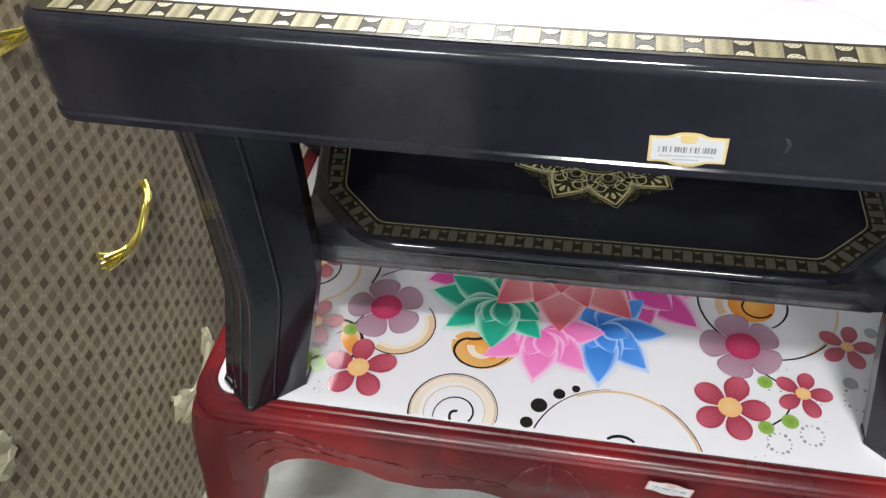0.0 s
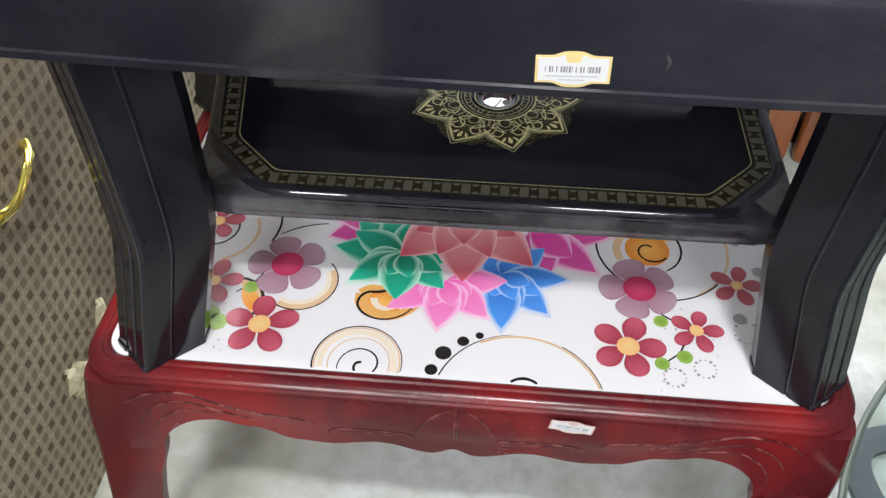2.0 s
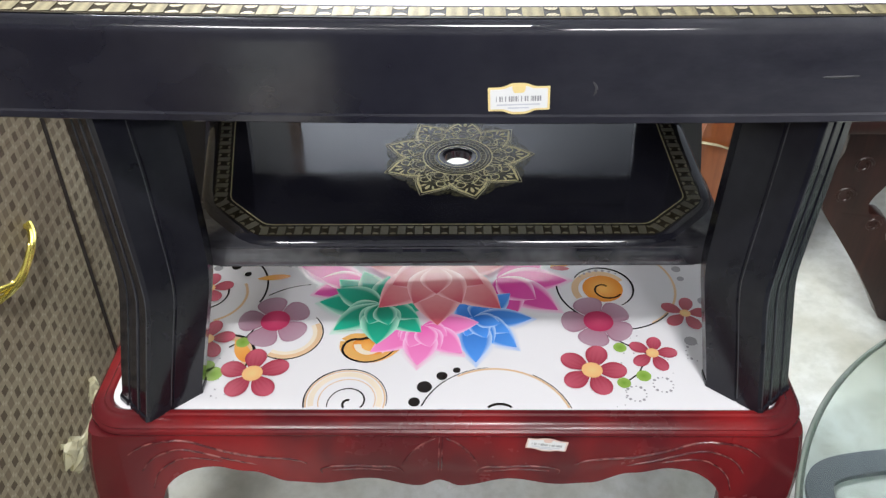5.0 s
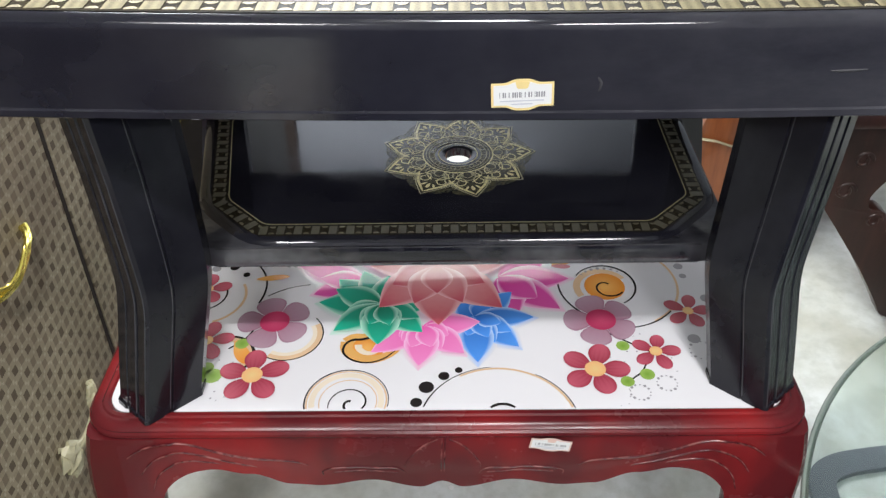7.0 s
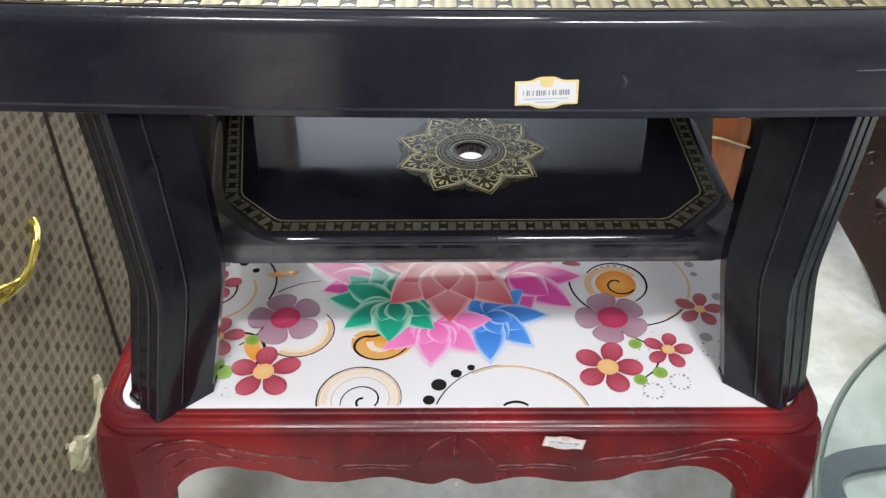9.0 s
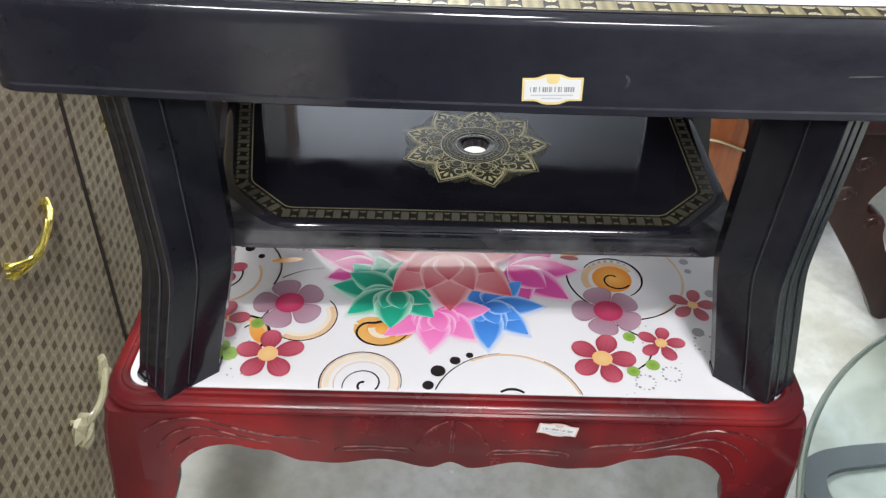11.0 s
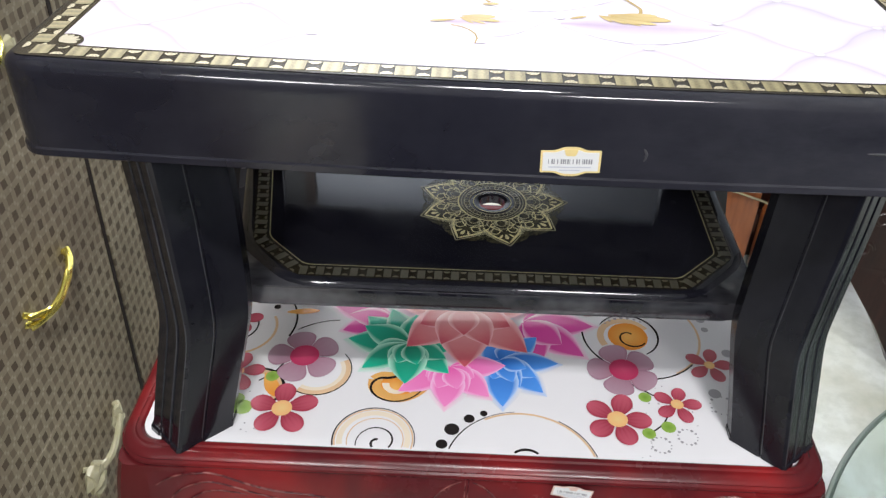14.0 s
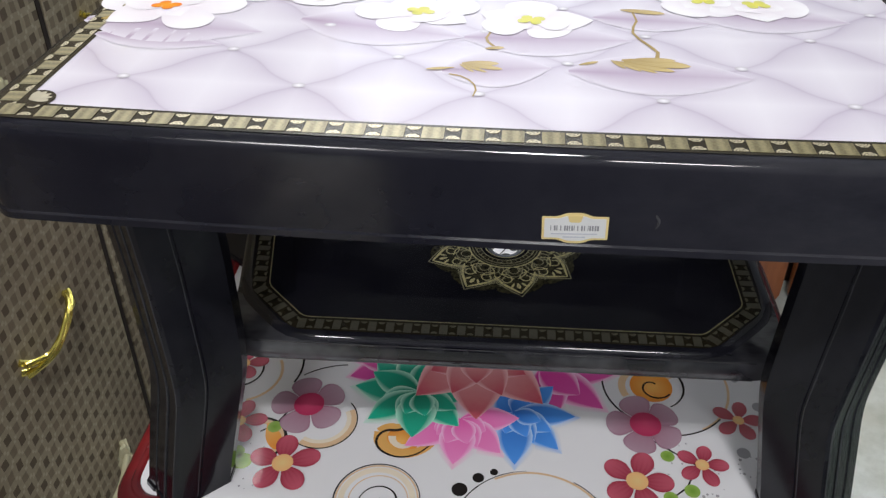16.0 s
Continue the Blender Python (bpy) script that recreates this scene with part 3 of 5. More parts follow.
# ---- glass table ----
def glass_table():
    thing = empty("glass_table", 0.983, -0.52, 0)
    tagged(thing, "round clear glass table with greenish edge and grey steel base", "glass table")
    n = 96
    rings = []
    for r, z in ((0.546, 0.372), (0.550, 0.3745), (0.550, 0.3815), (0.546, 0.384)):
        rings.append([(r * math.cos(2 * math.pi * i / n), r * math.sin(2 * math.pi * i / n), z) for i in range(n)])
    top = part("glass_top", loft(rings), M_GLASS, thing, "clear round glass top")
    part("glass_edge", tube([(0.5485 * math.cos(2 * math.pi * i / n), 0.5485 * math.sin(2 * math.pi * i / n), 0.378) for i in range(n + 1)], 0.0046, 8), M_GLASSEDGE, top, "ground greenish glass edge")
    # bent flat steel base on the floor
    path = [(0.93, 0.010), (0.86, 0.006), (0.79, -0.002), (0.725, -0.014), (0.690, -0.035), (0.677, -0.070), (0.682, -0.115), (0.697, -0.165), (0.716, -0.220), (0.745, -0.285), (0.79, -0.36)]
    pts = [Vector(p) for p in path]
    for _ in range(2):
        pts = [pts[0]] + [q for a, b in zip(pts, pts[1:]) for q in (a.lerp(b, 0.25), a.lerp(b, 0.75))] + [pts[-1]]
    rings = []
    for i, p in enumerate(pts):
        d = (pts[min(i + 1, len(pts) - 1)] - pts[max(i - 1, 0)]).normalized()
        n = Vector((-d.y, d.x)) * 0.023
        a, b = p + n - Vector((0.983, -0.52)), p - n - Vector((0.983, -0.52))
        rings.append([(a.x, a.y, 0.0), (b.x, b.y, 0.0), (b.x, b.y, 0.012), (a.x, a.y, 0.012)])
    part("base_band", loft(rings), M_GREY, thing, "flat bent grey steel base", smooth=False)
    part("base_plate", prism(soften([(-0.50, -0.45), (0.3, -0.45), (0.3, 0.235), (-0.20, 0.215), (-0.50, 0.145)], 0.03, 4), 0.0, 0.012, 0.003), M_DARKGREY, thing, "dark base plate")
    for x, y in ((0.25, -0.3), (0.25, 0.2), (-0.05, 0.53)):
        part("leg", tube([(x, y * 0.9, 0.0), (x, y * 0.9, 0.2), (x, y * 0.9, 0.3715)], 0.02, 14), M_GREY, thing)
    return thing


M_NAVY = flat("navy_laminate", (0.062, 0.064, 0.110), 0.5, 0.25, 8)
M_DARKGREY = flat("dark_grey_steel", (0.05, 0.055, 0.05), 0.4, 0.2, 14)
glass_table()


# ---- unseen blocks added opposite the tables, mirrored in the black apron ----
counter = empty("counter", 0.72, -1.62, 0)
tagged(counter, "unseen dark navy block added opposite the tables for the apron's reflection", "counter")
part("body", box(-0.955, 1.3, -0.22, 0.22, 0.0, 0.90, 0.004), M_NAVY, counter, smooth=False)
# beige board of invented shape, added to mirror as a pale strip
part("side_panel", prism([(-1.32, 0.0), (-0.956, 0.0), (-0.956, 0.90), (-0.985, 0.90), (-1.000, 0.38), (-1.05, 0.33), (-1.22, 0.27), (-1.32, 0.18)], -0.22, 0.2205, 0.004, axis="y"), M_BEIGE, counter, "added beige board widening towards the floor, for the pale mirrored strip", smooth=False)
part("worktop", box(-1.02, 1.32, -0.24, 0.24, 0.9005, 0.93, 0.004), M_NAVY, counter, smooth=False)
# unseen brown block, added to tint the apron's left reflection
low = empty("low_cabinet", -1.23, -1.62, 0)
tagged(low, "unseen brown block added beside the navy one for the apron's reflection", "cabinet")
part("body", box(-0.62, 0.62, -0.22, 0.20, 0.0, 0.95, 0.004), M_BROWNBOARD, low, smooth=False)
part("door", box(-0.615, -0.002, 0.2005, 0.218, 0.05, 0.94, 0.003), M_BROWNBOARD, low, smooth=False)
part("door", box(0.002, 0.615, 0.2005, 0.218, 0.05, 0.94, 0.003), M_BROWNBOARD, low, smooth=False)


# ---- printed decoration: flat ink pieces ----
def ink(name, base, tip, rim, rim_from=0.82, rim_mix=0.7, rough=0.17, veins=0.0):
    """Ink for a petal: base to tip along it, a paler rim along its edge."""
    k = Mat(name, rough, 0, 0.08)
    u, v, _ = k.xyz("UV")
    side = k.math("ABSOLUTE", k.math("SUBTRACT", k.math("MULTIPLY", u, 2.0), 1.0))
    body = k.ramp(v, (0.12, base), (0.92, tip))
    if veins:
        line = k.math("MULTIPLY", k.math("ABSOLUTE", k.math("SINE", k.math("MULTIPLY", side, 7.0))), veins)
        body = k.mix(line, body, tip)
    body = k.mix(k.math("MULTIPLY", k.noise(120, 3), 0.15), body, base)
    f = k.n("MapRange")
    k.put(f.inputs[0], side)
    f.inputs[1].default_value = rim_from
    f.inputs[2].default_value = 1.0
    f.inputs[4].default_value = rim_mix
    k.colour(k.mix(f.outputs[0], body, rim))
    return k.m


def petal(bm, c, tip, width, z, shape="round", rows=14, cols=8):
    uv = bm.loops.layers.uv.verify()
    c, tip = Vector(c), Vector(tip)
    d = tip - c
    n = Vector((-d.y, d.x)).normalized()
    grid = []
    for i in range(rows + 1):
        v = math.sin(math.pi / 2 * i / rows)
        if shape == "round":
            h = width * (math.sqrt(max(0.0, 1 - ((v - 0.58) / 0.42) ** 2)) if v > 0.58 else 0.22 + 0.78 * math.sin(math.pi / 2 * v / 0.58) ** 1.2)
        elif shape == "wide":
            h = width * (0.26 * (1 - v) + math.sin(math.pi * 0.5 * min(1.0, 0.05 + 1.2 * v)) ** 1.5) * (1 - v ** 7) ** 0.55
        elif shape == "leaf":
            h = width * max(0.0, math.sin(math.pi * (0.03 + 0.97 * v) ** 0.92)) ** 0.95
        else:
            h = width * 2.15 * (v + 0.04) ** 0.78 * (1 - v) ** 0.60
        row = []
        for j in range(cols + 1):
            u = -1 + 2 * j / cols
            p = c + d * v + n * (h / 2 * u)
            row.append((bm.verts.new((p.x, p.y, z)), (0.5 + u / 2, v)))
        grid.append(row)
    for i in range(rows):
        for j in range(cols):
            q = (grid[i][j], grid[i][j + 1], grid[i + 1][j + 1], grid[i + 1][j])
            f = bm.faces.new([a for a, _ in q])
            for loop, (_, w) in zip(f.loops, q):
                loop[uv].uv = w


def disc(bm, c, r, z, n=24, squash=1.0):
    uv = bm.loops.layers.uv.verify()
    mid = bm.verts.new((c[0], c[1], z))
    ring = [bm.verts.new((c[0] + r * math.cos(2 * math.pi * i / n), c[1] + squash * r * math.sin(2 * math.pi * i / n), z)) for i in range(n)]
    for i in range(n):
        f = bm.faces.new((mid, ring[i], ring[(i + 1) % n]))
        for loop, w in zip(f.loops, ((0.5, 0.0), (0.5, 1.0), (0.5, 1.0))):
            loop[uv].uv = w


def ribbon(bm, pts, width, z, taper=None, keep=None):
    """A flat line; keep drops the stretch where it is false."""
    pts = [Vector(p) for p in pts]
    last = None
    m = len(pts) - 1
    for i, p in enumerate(pts):
        d = (pts[min(i + 1, m)] - pts[max(i - 1, 0)]).normalized()
        w = width / 2 * (taper(i / m) if taper else 1)
        n = Vector((-d.y, d.x)) * w
        if keep and not keep(p):
            last = None
            continue
        a = (bm.verts.new((p.x + n.x, p.y + n.y, z)), bm.verts.new((p.x - n.x, p.y - n.y, z)))
        if last:
            bm.faces.new((last[0], last[1], a[1], a[0]))
        last = a


def arc(c, r0, a0, a1, n=40, r1=None):
    r1 = r0 if r1 is None else r1
    return [(c[0] + (r0 + (r1 - r0) * i / n) * math.cos(radians(a0 + (a1 - a0) * i / n)), c[1] + (r0 + (r1 - r0) * i / n) * math.sin(radians(a0 + (a1 - a0) * i / n))) for i in range(n + 1)]


I_RED = ink("ink_crimson", (0.30, 0.032, 0.058), (0.55, 0.11, 0.16), (0.32, 0.035, 0.06), 0.55, 0.7, veins=0.30)
I_PALE = ink("ink_dull_rose", (0.34, 0.05, 0.07), (0.45, 0.10, 0.13), (0.35, 0.05, 0.08), 0.7, 0.5, veins=0.08)
I_MAUVE = ink("ink_mauve", (0.34, 0.165, 0.225), (0.44, 0.29, 0.36), (0.30, 0.15, 0.22), 0.8, 0.6, veins=0.10)
I_HEART = ink("ink_crimson_heart", (0.52, 0.06, 0.14), (0.42, 0.035, 0.10), (0.42, 0.04, 0.1), 0.9, 0.0)
I_YELLOW = ink("ink_yellow_heart", (0.80, 0.55, 0.24), (0.82, 0.46, 0.20), (0.7, 0.4, 0.2), 0.9, 0.0)
I_LEAF = ink("ink_leaf_green", (0.20, 0.36, 0.05), (0.30, 0.46, 0.10), (0.2, 0.35, 0.05), 0.9, 0.0)
I_ORANGE = ink("ink_orange", (0.86, 0.45, 0.12), (0.76, 0.27, 0.04), (0.86, 0.55, 0.25), 0.9, 0.0)
I_COMMA = flat("ink_ochre", (0.74, 0.40, 0.12), 0.17, 0.12, 25)
I_BLACK = flat("ink_black", (0.02, 0.017, 0.016), 0.15, 0.2)
I_TAN = flat("ink_tan", (0.72, 0.50, 0.31), 0.15, 0.12, 20)
I_CREAM = flat("ink_cream", (0.80, 0.70, 0.56), 0.15, 0.08, 20)
I_GREYDOT = flat("ink_grey", (0.35, 0.34, 0.36), 0.15, 0.1)
I_LGREEN = ink("ink_lotus_green", (0.010, 0.19, 0.105), (0.018, 0.42, 0.27), (0.46, 0.80, 0.64), 0.60, 0.95)
I_LPINK = ink("ink_lotus_pink", (0.80, 0.13, 0.43), (0.88, 0.27, 0.58), (0.93, 0.58, 0.80), 0.66, 0.9)
I_LBLUE = ink("ink_lotus_blue", (0.025, 0.15, 0.55), (0.09, 0.32, 0.85), (0.52, 0.70, 0.95), 0.66, 0.9)
I_LRED = ink("ink_lotus_red", (0.86, 0.47, 0.45), (0.60, 0.08, 0.12), (0.92, 0.56, 0.58), 0.66, 0.95)
I_LMAG = ink("ink_lotus_magenta", (0.68, 0.05, 0.32), (0.72, 0.10, 0.38), (0.93, 0.6, 0.8), 0.62, 0.95)

I_HALOPINK = ink("ink_pink_glow", (0.85, 0.40, 0.62), (0.84, 0.56, 0.70), (0.75, 0.74, 0.76), 0.25, 1.0)
I_HALOBLUE = ink("ink_blue_glow", (0.35, 0.52, 0.86), (0.52, 0.64, 0.86), (0.75, 0.74, 0.76), 0.25, 1.0)
I_HALOGREEN = ink("ink_green_glow", (0.40, 0.70, 0.58), (0.58, 0.76, 0.68), (0.75, 0.74, 0.76), 0.25, 1.0)

PZ = RZ + 0.0010
half = 0


def decor(name, bm, m, label=""):
    ys = [v.co.y for v in bm.verts] or [0.0]
    if half and (min(ys) < 0.006 and sum(ys) / len(ys) < 0.075 or max(ys) < 0.04):
        return None
    bmesh.ops.translate(bm, verts=bm.verts, vec=(-RX, 0, 0))
    return part(name, bm, m, PRINT_RED, label, smooth=False)


def turned(p, half):
    """A place on the print, or the one opposite it."""
    return (p[0], p[1]) if not half else (2 * RX - p[0], -p[1])


def five(c, r, phase, width, m, heart, heart_r, half, lift=0.0, shape="round"):
    c = turned(c, half)
    phase += 180 * half
    for k in range(5):
        w = radians(phase + 72 * k)
        rr = r * (1 + 0.05 * math.sin(7 * k + phase))
        bm = bmesh.new()
        petal(bm, (c[0] + 0.12 * r * math.cos(w), c[1] + 0.12 * r * math.sin(w)), (c[0] + rr * math.cos(w), c[1] + rr * math.sin(w)), width, PZ + 0.0012 + lift + 0.00008 * k, shape)
        decor("printed_petal", bm, m)
    bm = bmesh.new()
    disc(bm, c, heart_r, PZ + 0.0018 + lift)
    decor("blossom_heart", bm, heart)


def lotus(c, tips, width, m, halo, half, lift):
    """Pointed petals round a middle, each over a pale glow in the paper."""
    c = turned(c, half)
    for k, (t, s) in enumerate(tips):
        t = turned(t, half)
        bm = bmesh.new()
        far = (t[0] + 0.09 * (t[0] - c[0]), t[1] + 0.09 * (t[1] - c[1]))
        petal(bm, c, far, width * s * 1.28, PZ + 0.00005 + lift * 0.04 + 0.000004 * k, "leaf", 14)
        decor("petal_glow", bm, halo)
        bm = bmesh.new()
        petal(bm, c, t, width * s * 1.06, PZ + lift + 0.00007 * k, "leaf", 14)
        decor("lotus_petal", bm, m)


def fits(p):
    return abs(p[0] - RX) < RHX - 0.030 and abs(p[1]) < RHY - 0.0305


for half in (0, 1):
    five((-0.220, -0.214), 0.047, 92, 0.029, I_RED, I_YELLOW, 0.0135, half, 0.0003)
    five((0.221, -0.208), 0.046, 72, 0.029, I_RED, I_YELLOW, 0.0135, half, 0.0003)
    five((-0.208, -0.114), 0.050, 107, 0.042, I_MAUVE, I_HEART, 0.0205, half, 0.0, "wide")
    five((0.241, -0.116), 0.049, 108, 0.042, I_MAUVE, I_HEART, 0.0205, half, 0.0, "wide")
    five((0.304, -0.177), 0.032, 75, 0.0195, I_RED, I_YELLOW, 0.0085, half)
    five((0.363, -0.100), 0.033, 76, 0.0195, I_PALE, I_YELLOW, 0.0075, half)
    five((-0.294, -0.150), 0.037, 82, 0.022, I_RED, I_YELLOW, 0.0085, half)
    five((-0.318, -0.044), 0.034, 15, 0.021, I_RED, I_YELLOW, 0.0085, half)
    # lotus cluster
    lotus((0.105, -0.024), (((0.174, 0.015), 1), ((0.207, -0.027), 1.05), ((0.188, -0.092), 1.1), ((0.129, -0.101), 1), ((0.158, -0.069), 1)), 0.052, I_LMAG, I_HALOPINK, half, 0.0004)
    lotus((-0.090, -0.028), (((-0.191, 0.008), 1), ((-0.162, -0.057), 1), ((-0.158, -0.022), 0.8)), 0.050, I_LMAG, I_HALOPINK, half, 0.0004)
    lotus((0.069, -0.109), (((0.122, -0.057), 0.95), ((0.048, -0.081), 0.95), ((0.088, -0.082), 0.9), ((0.150, -0.110), 0.95), ((0.052, -0.158), 0.9), ((0.126, -0.167), 1.05), ((0.118, -0.138), 0.85), ((0.095, -0.159), 0.8), ((0.071, -0.195), 1.1), ((0.058, -0.146), 0.7), ((0.086, -0.150), 0.7), ((0.105, -0.122), 0.7)), 0.041, I_LBLUE, I_HALOBLUE, half, 0.0018)
    lotus((-0.001, -0.127), (((-0.070, -0.176), 0.95), ((-0.035, -0.146), 0.85), ((0.076, -0.119), 1.0), ((0.053, -0.179), 1.05), ((-0.031, -0.155), 0.75), ((0.033, -0.145), 0.75), ((0.023, -0.172), 0.8), ((-0.006, -0.201), 1.1), ((-0.018, -0.168), 0.75), ((0.010, -0.168), 0.75)), 0.041, I_LPINK, I_HALOPINK, half, 0.0026)
    lotus((-0.061, -0.084), (((-0.128, -0.028), 1.05), ((-0.093, -0.009), 0.9), ((-0.051, -0.016), 0.9), ((-0.151, -0.077), 1.1), ((-0.130, -0.049), 0.95), ((-0.004, -0.094), 0.75), ((-0.114, -0.106), 0.85), ((-0.124, -0.136), 0.95), ((-0.003, -0.140), 0.95), ((-0.008, -0.111), 0.75), ((-0.086, -0.129), 0.75), ((-0.039, -0.133), 0.75), ((-0.062, -0.163), 1.1), ((-0.076, -0.124), 0.7), ((-0.048, -0.126), 0.7)), 0.047, I_LGREEN, I_HALOGREEN, half, 0.0034)
    lotus((0.014, -0.002), (((-0.093, 0.010), 0.9), ((0.123, 0.011), 0.9), ((-0.065, -0.090), 1.05), ((0.107, -0.093), 1.05), ((-0.049, -0.042), 0.9), ((0.084, -0.040), 0.9), ((0.019, -0.127), 1.15), ((-0.016, -0.083), 0.8), ((0.052, -0.082), 0.8), ((0.016, -0.062), 0.7)), 0.064, I_LRED, I_HALOPINK, half, 0.0044)
    # lines and swirls
    lines, tans, creams, oranges = [1], [2], [3], [4]

    def line(kind, pts, width, z, taper=None):
        own = bmesh.new()
        ribbon(own, [turned(p, half) for p in pts], width, z, taper, fits)
        if kind is lines:
            decor("printed_line", own, I_BLACK)
        else:
            decor("printed_swirl", own, I_TAN if kind is tans else I_CREAM if kind is creams else I_COMMA)

    z0 = PZ + 0.0002
    line(tans, arc((-0.094, -0.258), 0.0500, -40, 215, 60), 0.0022, z0)
    line(tans, arc((-0.092, -0.259), 0.0360, -40, 200, 60), 0.0014, z0)
    line(creams, arc((-0.094, -0.258), 0.0435, -40, 215, 60), 0.0075, z0 + 0.0001)
    line(lines, arc((-0.094, -0.258), 0.0525, -40, 215, 60), 0.0018, z0 + 0.0002, lambda w: 0.5 + 0.7 * w)
    line(lines, arc((-0.088, -0.262), 0.0035, 100, 560, 90, 0.029), 0.0026, z0 + 0.0002, lambda w: 1.5 - w)
    line(tans, arc((0.095, -0.300), 0.0955, 5, 120, 60), 0.003, z0)
    line(lines, arc((0.095, -0.300), 0.098, 5, 60, 40), 0.0012, z0 + 0.0002)
    line(lines, arc((0.095, -0.300), 0.098, 95, 180, 40), 0.0020, z0 + 0.0002, lambda w: 0.3 + 0.9 * w)
    line(lines, arc((0.100, -0.286), 0.022, 10, 170, 30), 0.0028, z0 + 0.0002, lambda w: 0.5 + math.sin(math.pi * w))
    line(tans, arc((0.270, -0.040), 0.090, -60, 60, 50), 0.0035, z0)
    line(lines, arc((0.270, -0.040), 0.0915, -110, -40, 40), 0.0022, z0 + 0.0002)
    line(lines, arc((0.270, -0.040), 0.080, 165, 235, 40), 0.0026, z0 + 0.0002)
    line(lines, arc((0.256, -0.044), 0.044, -60, 150, 50), 0.0026, z0 + 0.0008, lambda w: 0.6 + 0.7 * math.sin(math.pi * w))
    line(lines, arc((0.259, -0.047), 0.006, 60, 330, 50, 0.024), 0.0026, z0 + 0.0009)
    line(tans, arc((0.252, -0.048), 0.036, 30, 210, 40), 0.010, z0 + 0.0004)
    line(tans, arc((-0.185, -0.140), 0.040, -120, 30, 40), 0.012, z0)
    line(creams, arc((-0.185, -0.140), 0.036, -120, 30, 40), 0.006, z0 + 0.0001)
    line(lines, arc((-0.185, -0.140), 0.047, -130, 45, 40), 0.0016, z0 + 0.0002)
    line(lines, arc((-0.318, -0.045), 0.085, -20, 60, 40), 0.0028, z0 + 0.0002)
    line(lines, arc((-0.320, -0.055), 0.032, -100, 40, 40), 0.0026, z0 + 0.0002)
    line(tans, arc((-0.315, -0.060), 0.055, -70, 30, 40), 0.0040, z0)
    line(lines, arc((-0.160, -0.140), 0.105, 95, 130, 30), 0.0018, z0 + 0.0002)
    hook = ((-0.070, -0.145), (-0.084, -0.151), (-0.097, -0.150), (-0.107, -0.160), (-0.108, -0.175), (-0.095, -0.189), (-0.072, -0.195), (-0.050, -0.186), (-0.036, -0.169))
    line(lines, flowing(hook), 0.0038, z0 + 0.0010, lambda w: 1.25 - 0.8 * w)
    line(oranges, flowing([(x + 0.004, y + 0.006) for x, y in hook[3:]]), 0.019, z0 + 0.0006, lambda w: 1.0 - 0.5 * w)
    line(oranges, flowing([(x + 0.002, y + 0.006) for x, y in hook[:4]]), 0.016, z0 + 0.00055, lambda w: 0.5 + 0.5 * w)
    line(tans, arc((-0.262, -0.178), 0.030, -60, 120, 40), 0.008, z0 + 0.0003)
    line(lines, arc((-0.262, -0.178), 0.036, -60, 100, 40), 0.004, z0 + 0.0004)
    for a, b in (((0.245, -0.140), (0.298, -0.178)), ((0.262, -0.228), (0.292, -0.190)), ((-0.235, -0.130), (-0.262, -0.165)), ((-0.225, -0.170), (-0.24, -0.15))):
        line(lines, [a, ((a[0] + b[0]) / 2 + 0.004, (a[1] + b[1]) / 2 - 0.003), b], 0.0022, z0 + 0.0003)
    for c, r in (((-0.007, -0.261), 0.0075), ((0.005, -0.236), 0.0098), ((0.027, -0.217), 0.0072), ((0.046, -0.207), 0.0050), ((-0.289, 0.007), 0.0075), ((-0.268, -0.011), 0.0052)):
        bm = bmesh.new()
        disc(bm, turned(c, half), r, z0 + 0.0003)
        decor("printed_dot", bm, I_BLACK)
    for c, r, dz in (((-0.077, -0.170), 0.0235, 0.0005), ((0.256, -0.046), 0.029, 0.0006)):
        bm = bmesh.new()
        disc(bm, turned(c, half), r, z0 + dz)
        decor("orange_swirl", bm, I_ORANGE)
    line(creams, arc((-0.072, -0.160), 0.016, 180, 330, 30), 0.010, z0 + 0.0008, lambda w: 1.0 - 0.5 * w)
    for a, b, w, kind in (((-0.251, -0.022), (-0.203, -0.016), 0.014, "point"), ((-0.255, -0.150), (-0.232, -0.192), 0.020, "round"), ((0.185, 0.005), (0.215, 0.012), 0.012, "point")):
        bm = bmesh.new()
        petal(bm, turned(a, half), turned(b, half), w, z0 + 0.0004, kind)
        decor("orange_leaf", bm, I_ORANGE)
    bm = bmesh.new()
    petal(bm, turned((0.184, 0.002), half), turned((0.212, -0.001), half), 0.012, z0 + 0.0005, "point")
    decor("brown_leaf", bm, I_PALE)
    for c, r in (((0.263, -0.166), 0.0088), ((0.286, -0.217), 0.0095), ((0.259, -0.229), 0.0088), ((-0.245, -0.156), 0.0095), ((-0.272, -0.214), 0.0125), ((-0.283, -0.200), 0.010)):
        bm = bmesh.new()
        disc(bm, turned(c, half), r, z0 + 0.0007)
        decor("green_leaf", bm, I_LEAF)
    bm = bmesh.new()
    for c, r in (((0.359, -0.154), 0.0085), ((0.394, -0.074), 0.008), ((0.370, -0.003), 0.0068), ((0.372, -0.025), 0.0052)):
        disc(bm, turned(c, half), r, z0 + 0.0007)
    for c, r in (((0.272, -0.247), 0.0125), ((0.308, -0.232), 0.0125), ((0.365, -0.175), 0.016)):
        for k in range(13):
            w = radians(28 * k)
            disc(bm, turned((c[0] + r * math.cos(w), c[1] + r * math.sin(w)), half), 0.0011 + 0.0005 * (k % 3), z0 + 0.0003, 8)
    rnd = random.Random(5 + half)
